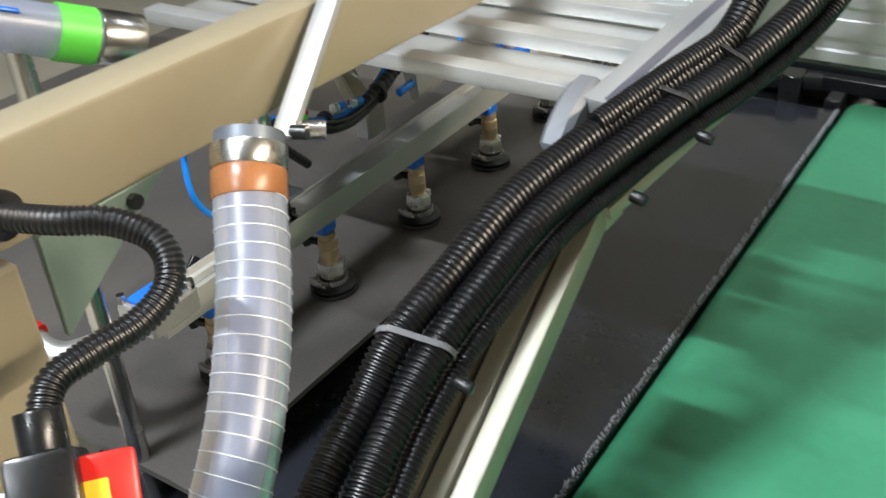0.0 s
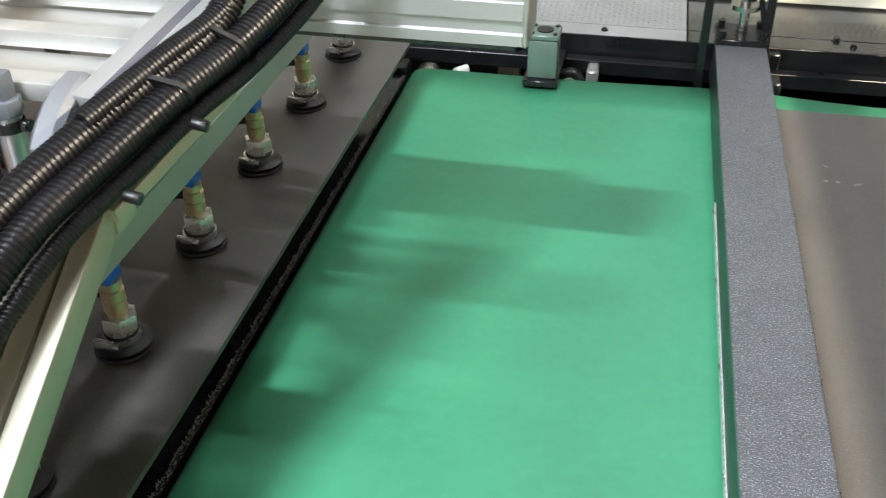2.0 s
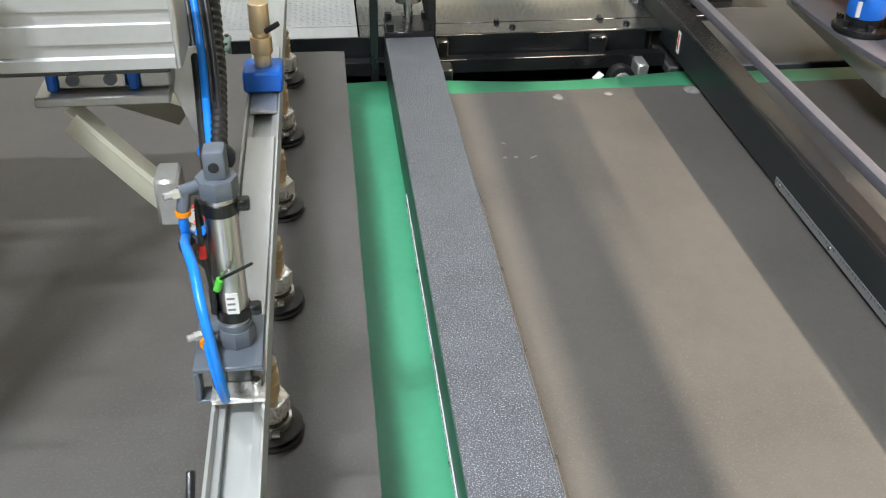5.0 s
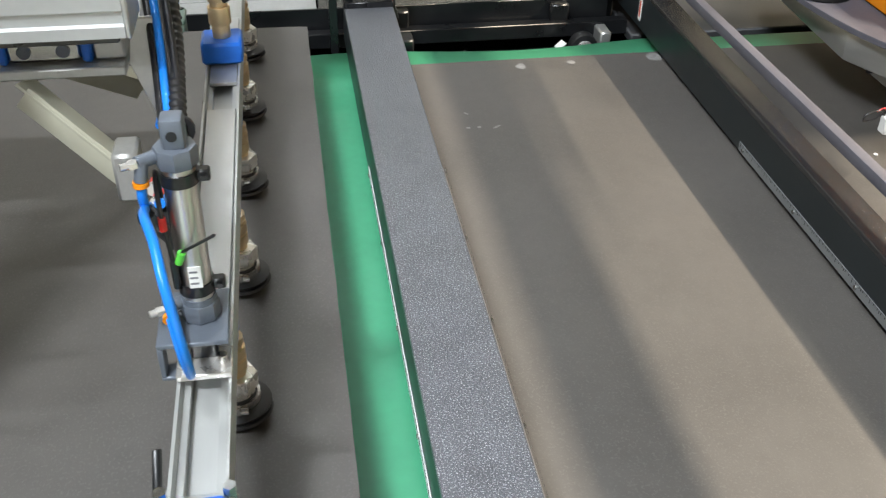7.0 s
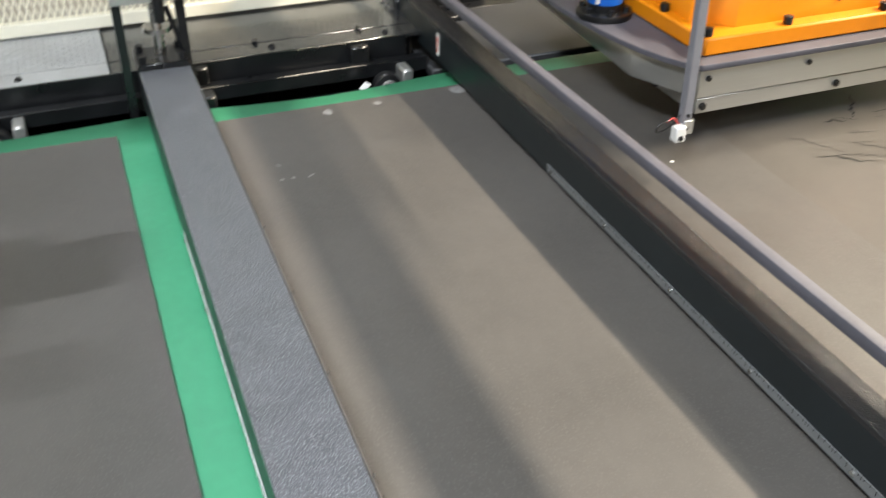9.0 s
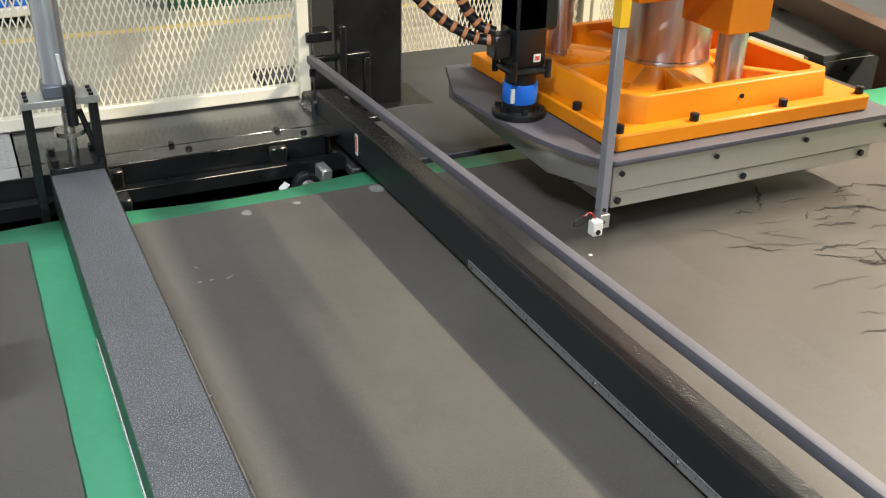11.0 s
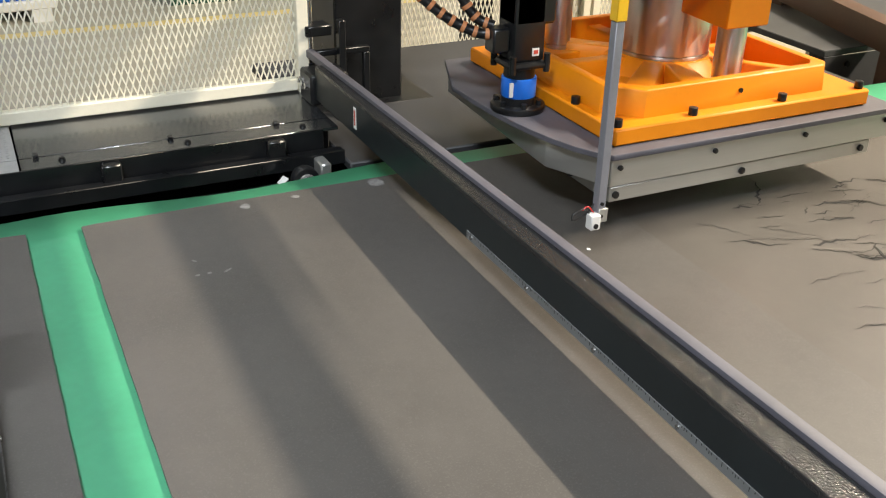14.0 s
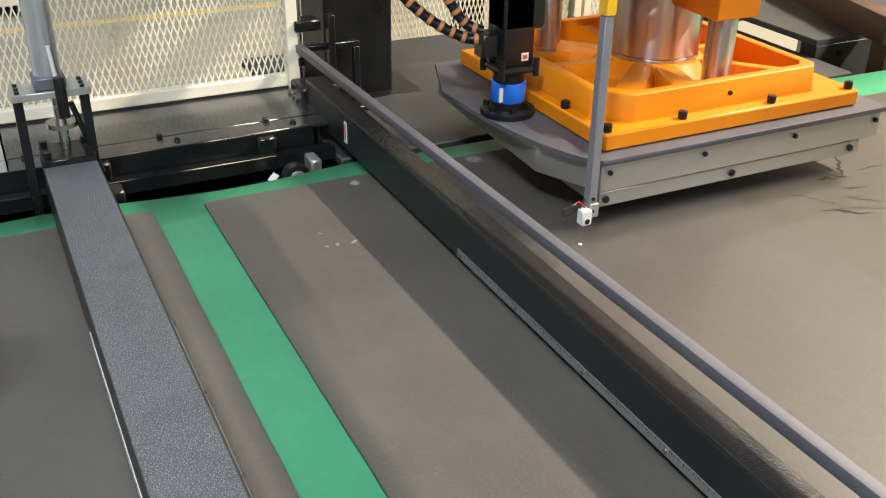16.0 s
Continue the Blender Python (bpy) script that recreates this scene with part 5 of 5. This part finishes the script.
def far_machines():
    b = thing("brown_beam", "dark brown painted steel beam behind the press", "beam")
    part("beam_tube", bar(B(), (2.64, 1.36, 0.90), (2.42, 0.60, 0.90), 0.07, 0.085), RUSTBROWN, b)
    part("beam_leg", box(B(), 2.40, 2.46, 0.60, 0.66, 0.0, 0.86), RUSTBROWN, b)
    part("beam_leg", box(B(), 2.60, 2.66, 1.30, 1.36, 0.84, 0.86), RUSTBROWN, b)
    t = thing("steel_table", "grey steel outfeed table edge", "table")
    part("table_top", box(B(), 2.3, 4.4, 0.78, 1.6, 0.82, 0.84, 0.002), DARKSTEEL, t)
    part("table_skirt", box(B(), 2.3, 4.4, 0.775, 0.78, 0.60, 0.82), DARKSTEEL, t)
    for x in (2.4, 2.75, 3.2):
        part("table_bolt", rod(B(), (x, 0.768, 0.79), (x, 0.775, 0.79), 0.010, 6), BLACK, t)
    part("table_leg", box(B(), 2.32, 2.4, 1.5, 1.58, 0.0, 0.82), DARKSTEEL, t)
    part("table_leg", box(B(), 4.3, 4.38, 1.5, 1.58, 0.0, 0.82), DARKSTEEL, t)
    part("table_leg", box(B(), 2.32, 2.4, 0.80, 0.86, 0.0, 0.82), DARKSTEEL, t)
    part("hanging_cable", sweep(B(), smooth_line([(2.45, 1.15, 1.4), (2.42, 1.15, 1.1), (2.36, 1.12, 0.95), (2.30, 1.1, 0.84)], 8), 0.012, 10), RUSTBROWN, t)


# ---- build ----
hall()
crate_stack(-0.1, 5.75, 0.1)
green_bin(1.75, 5.9)
for lx, ly, watts, colour in LAMPS:
    ceiling_lamp(lx, ly)
fence_panel(-1.7, -0.52, 0.995, 0.855, 2.6)
fence_panel(-0.46, 0.655, 0.995, 0.855, 2.6)
fence_panel(0.98, 1.86, 1.50, 0.69, 2.6)
fence_panel(1.93, 3.0, 1.50, 0.69, 2.6)
conveyor()
infeed_plate()
catwalk()
machine_column()
guard_bar()
overhead_rail()
side_cylinder()
feeder_arm()
hose_bundle()
cream_frame()
clear_hose()
cable_loop()
taped_hose()
far_machines()
press_top()
overhead_frame()
guard_sensor()
press = press_head()
servo_unit(press)
beam_one = clamp_beam("clamp_beam", "grey hammered steel clamp beam with a portal and lifting cylinder", 0.60)
beam_portal(beam_one, 0.60)
beam_carriage(beam_one, 0.60)
beam_two = clamp_beam("clamp_beam", "dark hammered steel clamp beam in front of the press", 0.86, 0.045, DARK_HAMMER, RULER)
st = part("warning_sticker", box(B(), -0.0012, 0.0, 0.577, 0.592, 0.016, 0.066), WHITE, beam_two, "white and red warning sticker")
part("sticker_bar", box(B(), -0.0018, -0.0012, 0.581, 0.588, 0.024, 0.060), PRINT, st)
part("end_block", box(B(), -0.012, 0.09, 0.86, 0.95, -0.02, 0.06, 0.006), BLACK, beam_two)
for i in range(3):
    part("end_bolt", rod(B(), (-0.022, 0.88 + 0.028 * i, 0.03), (-0.012, 0.88 + 0.028 * i, 0.03), 0.008, 8), STEEL, beam_two)
carried = foam_sheet("foam_sheet", "dark grey foam sheet held by the suction cups", -1.30, 0.0, -1.03, 0.47, 0.010, 0.0012)
fed = foam_sheet("foam_sheet", "dark grey foam sheet lying on the green belt", 0.0, 1.027, -1.1, 0.468, 0.009, 0.0006)
chalk_marks(fed, [(0.163, 0.178, 0.005, 0.0035, 0), (0.185, 0.178, 0.004, 0.004, 0.4), (0.218, 0.176, 0.010, 0.003, 0.6), (0.320, 0.430, 0.011, 0.014, 0), (0.43, 0.437, 0.010, 0.008, 0),
                  (0.615, 0.44, 0.018, 0.020, 0.3), (0.17, 0.235, 0.003, 0.006, 0.5)], 0.0102)
cut = foam_sheet("foam_sheet", "die-cut grey foam sheet under the press", 1.055, 2.35, -1.1, 0.40, 0.0084, 0.0004, FOAM_WARM_LIT)
cut_lines(cut, 0.0092)
suction = suction_gantry()
speck = thing("paper_speck", "tiny white paper scrap on the foam", "scrap", at=(0, 0, 0))
part("scrap", rod(B(), (0.908, -0.015, 0.8094), (0.908, -0.015, 0.8105), 0.004, 8), WHITE, speck)


GANTRY = [(0, -1.015, -0.050), (0.5, -0.912, -0.042), (1, -0.812, -0.014), (1.5, -0.712, 0), (2, -0.622, 0), (3, -0.437, 0), (3.5, -0.342, 0), (4, -0.241, 0), (4.6, -0.135, 0), (5.1, -0.083, 0), (5.6, -0.076, 0), (6.5, -0.076, 0), (6.9, -0.080, 0),
          (7.1, -0.090, 0), (7.5, -0.160, 0), (8.0, -0.266, 0), (8.5, -0.40, 0), (9.5, -0.72, 0), (11, -1.1, 0), (12, -1.2, 0), (16, -1.2, 0)]
CARRIED = [(0, -1.015, 0.852), (0.5, -0.912, 0.860), (1, -0.812, 0.888), (1.5, -0.712, 0.902), (2, -0.622, 0.902), (3, -0.437, 0.902), (3.5, -0.342, 0.902), (4, -0.241, 0.902), (4.6, -0.135, 0.902), (5.1, -0.083, 0.902), (5.6, -0.076, 0.902), (6.5, -0.076, 0.902),
           (6.9, -0.080, 0.900), (7.1, -0.078, 0.87), (7.3, -0.070, 0.801), (7.5, -0.068, 0.801), (14.0, -0.067, 0.801), (14.2, -0.020, 0.801), (14.4, 0.047, 0.801), (14.6, 0.115, 0.801), (14.8, 0.172, 0.801), (15.0, 0.194, 0.801), (16, 0.195, 0.801)]
FED = [(0, 0.035), (13.95, 0.035), (14.05, 0.040), (14.2, 0.080), (14.4, 0.148), (14.6, 0.217), (14.8, 0.274), (15.0, 0.298), (15.2, 0.300), (16, 0.300)]
BEAM_ONE = [(0, 0, 0.819), (12.05, 0, 0.819), (12.15, -0.01, 0.822), (12.4, -0.10, 0.826), (12.6, -0.20, 0.826), (12.8, -0.265, 0.824), (12.95, -0.28, 0.819), (13.95, -0.280, 0.819), (14.05, -0.272, 0.819),
            (14.2, -0.222, 0.819), (14.4, -0.150, 0.819), (14.6, -0.080, 0.819), (14.8, -0.020, 0.819), (15.0, 0.004, 0.819), (15.2, 0.008, 0.819), (16, 0.011, 0.819)]
BEAM_TWO = [(0, 0.819), (13.55, 0.819), (13.75, 0.842), (14.0, 0.868), (14.4, 0.876), (15.0, 0.876), (15.25, 0.868), (15.5, 0.853), (16, 0.824)]
PRESS = [(0, 0), (15.5, 0), (15.7, -0.005), (16, -0.022)]


def motions():
    z0 = BELT_Z
    walk(suction, [(t, pose(x, 0, z)) for t, x, z in GANTRY])
    walk(carried, [(t, pose(x, 0, z)) for t, x, z in CARRIED])
    walk(fed, [(t, pose(x, 0, z0)) for t, x in FED])
    walk(cut, [(t, pose(x - 0.035, 0, z0)) for t, x in FED])
    walk(beam_one, [(t, pose(x, 0, z)) for t, x, z in BEAM_ONE])
    walk(beam_two, [(t, pose(0.660, 0, z)) for t, z in BEAM_TWO])
    walk(press, [(t, pose(0, 0, z)) for t, z in PRESS])


motions()
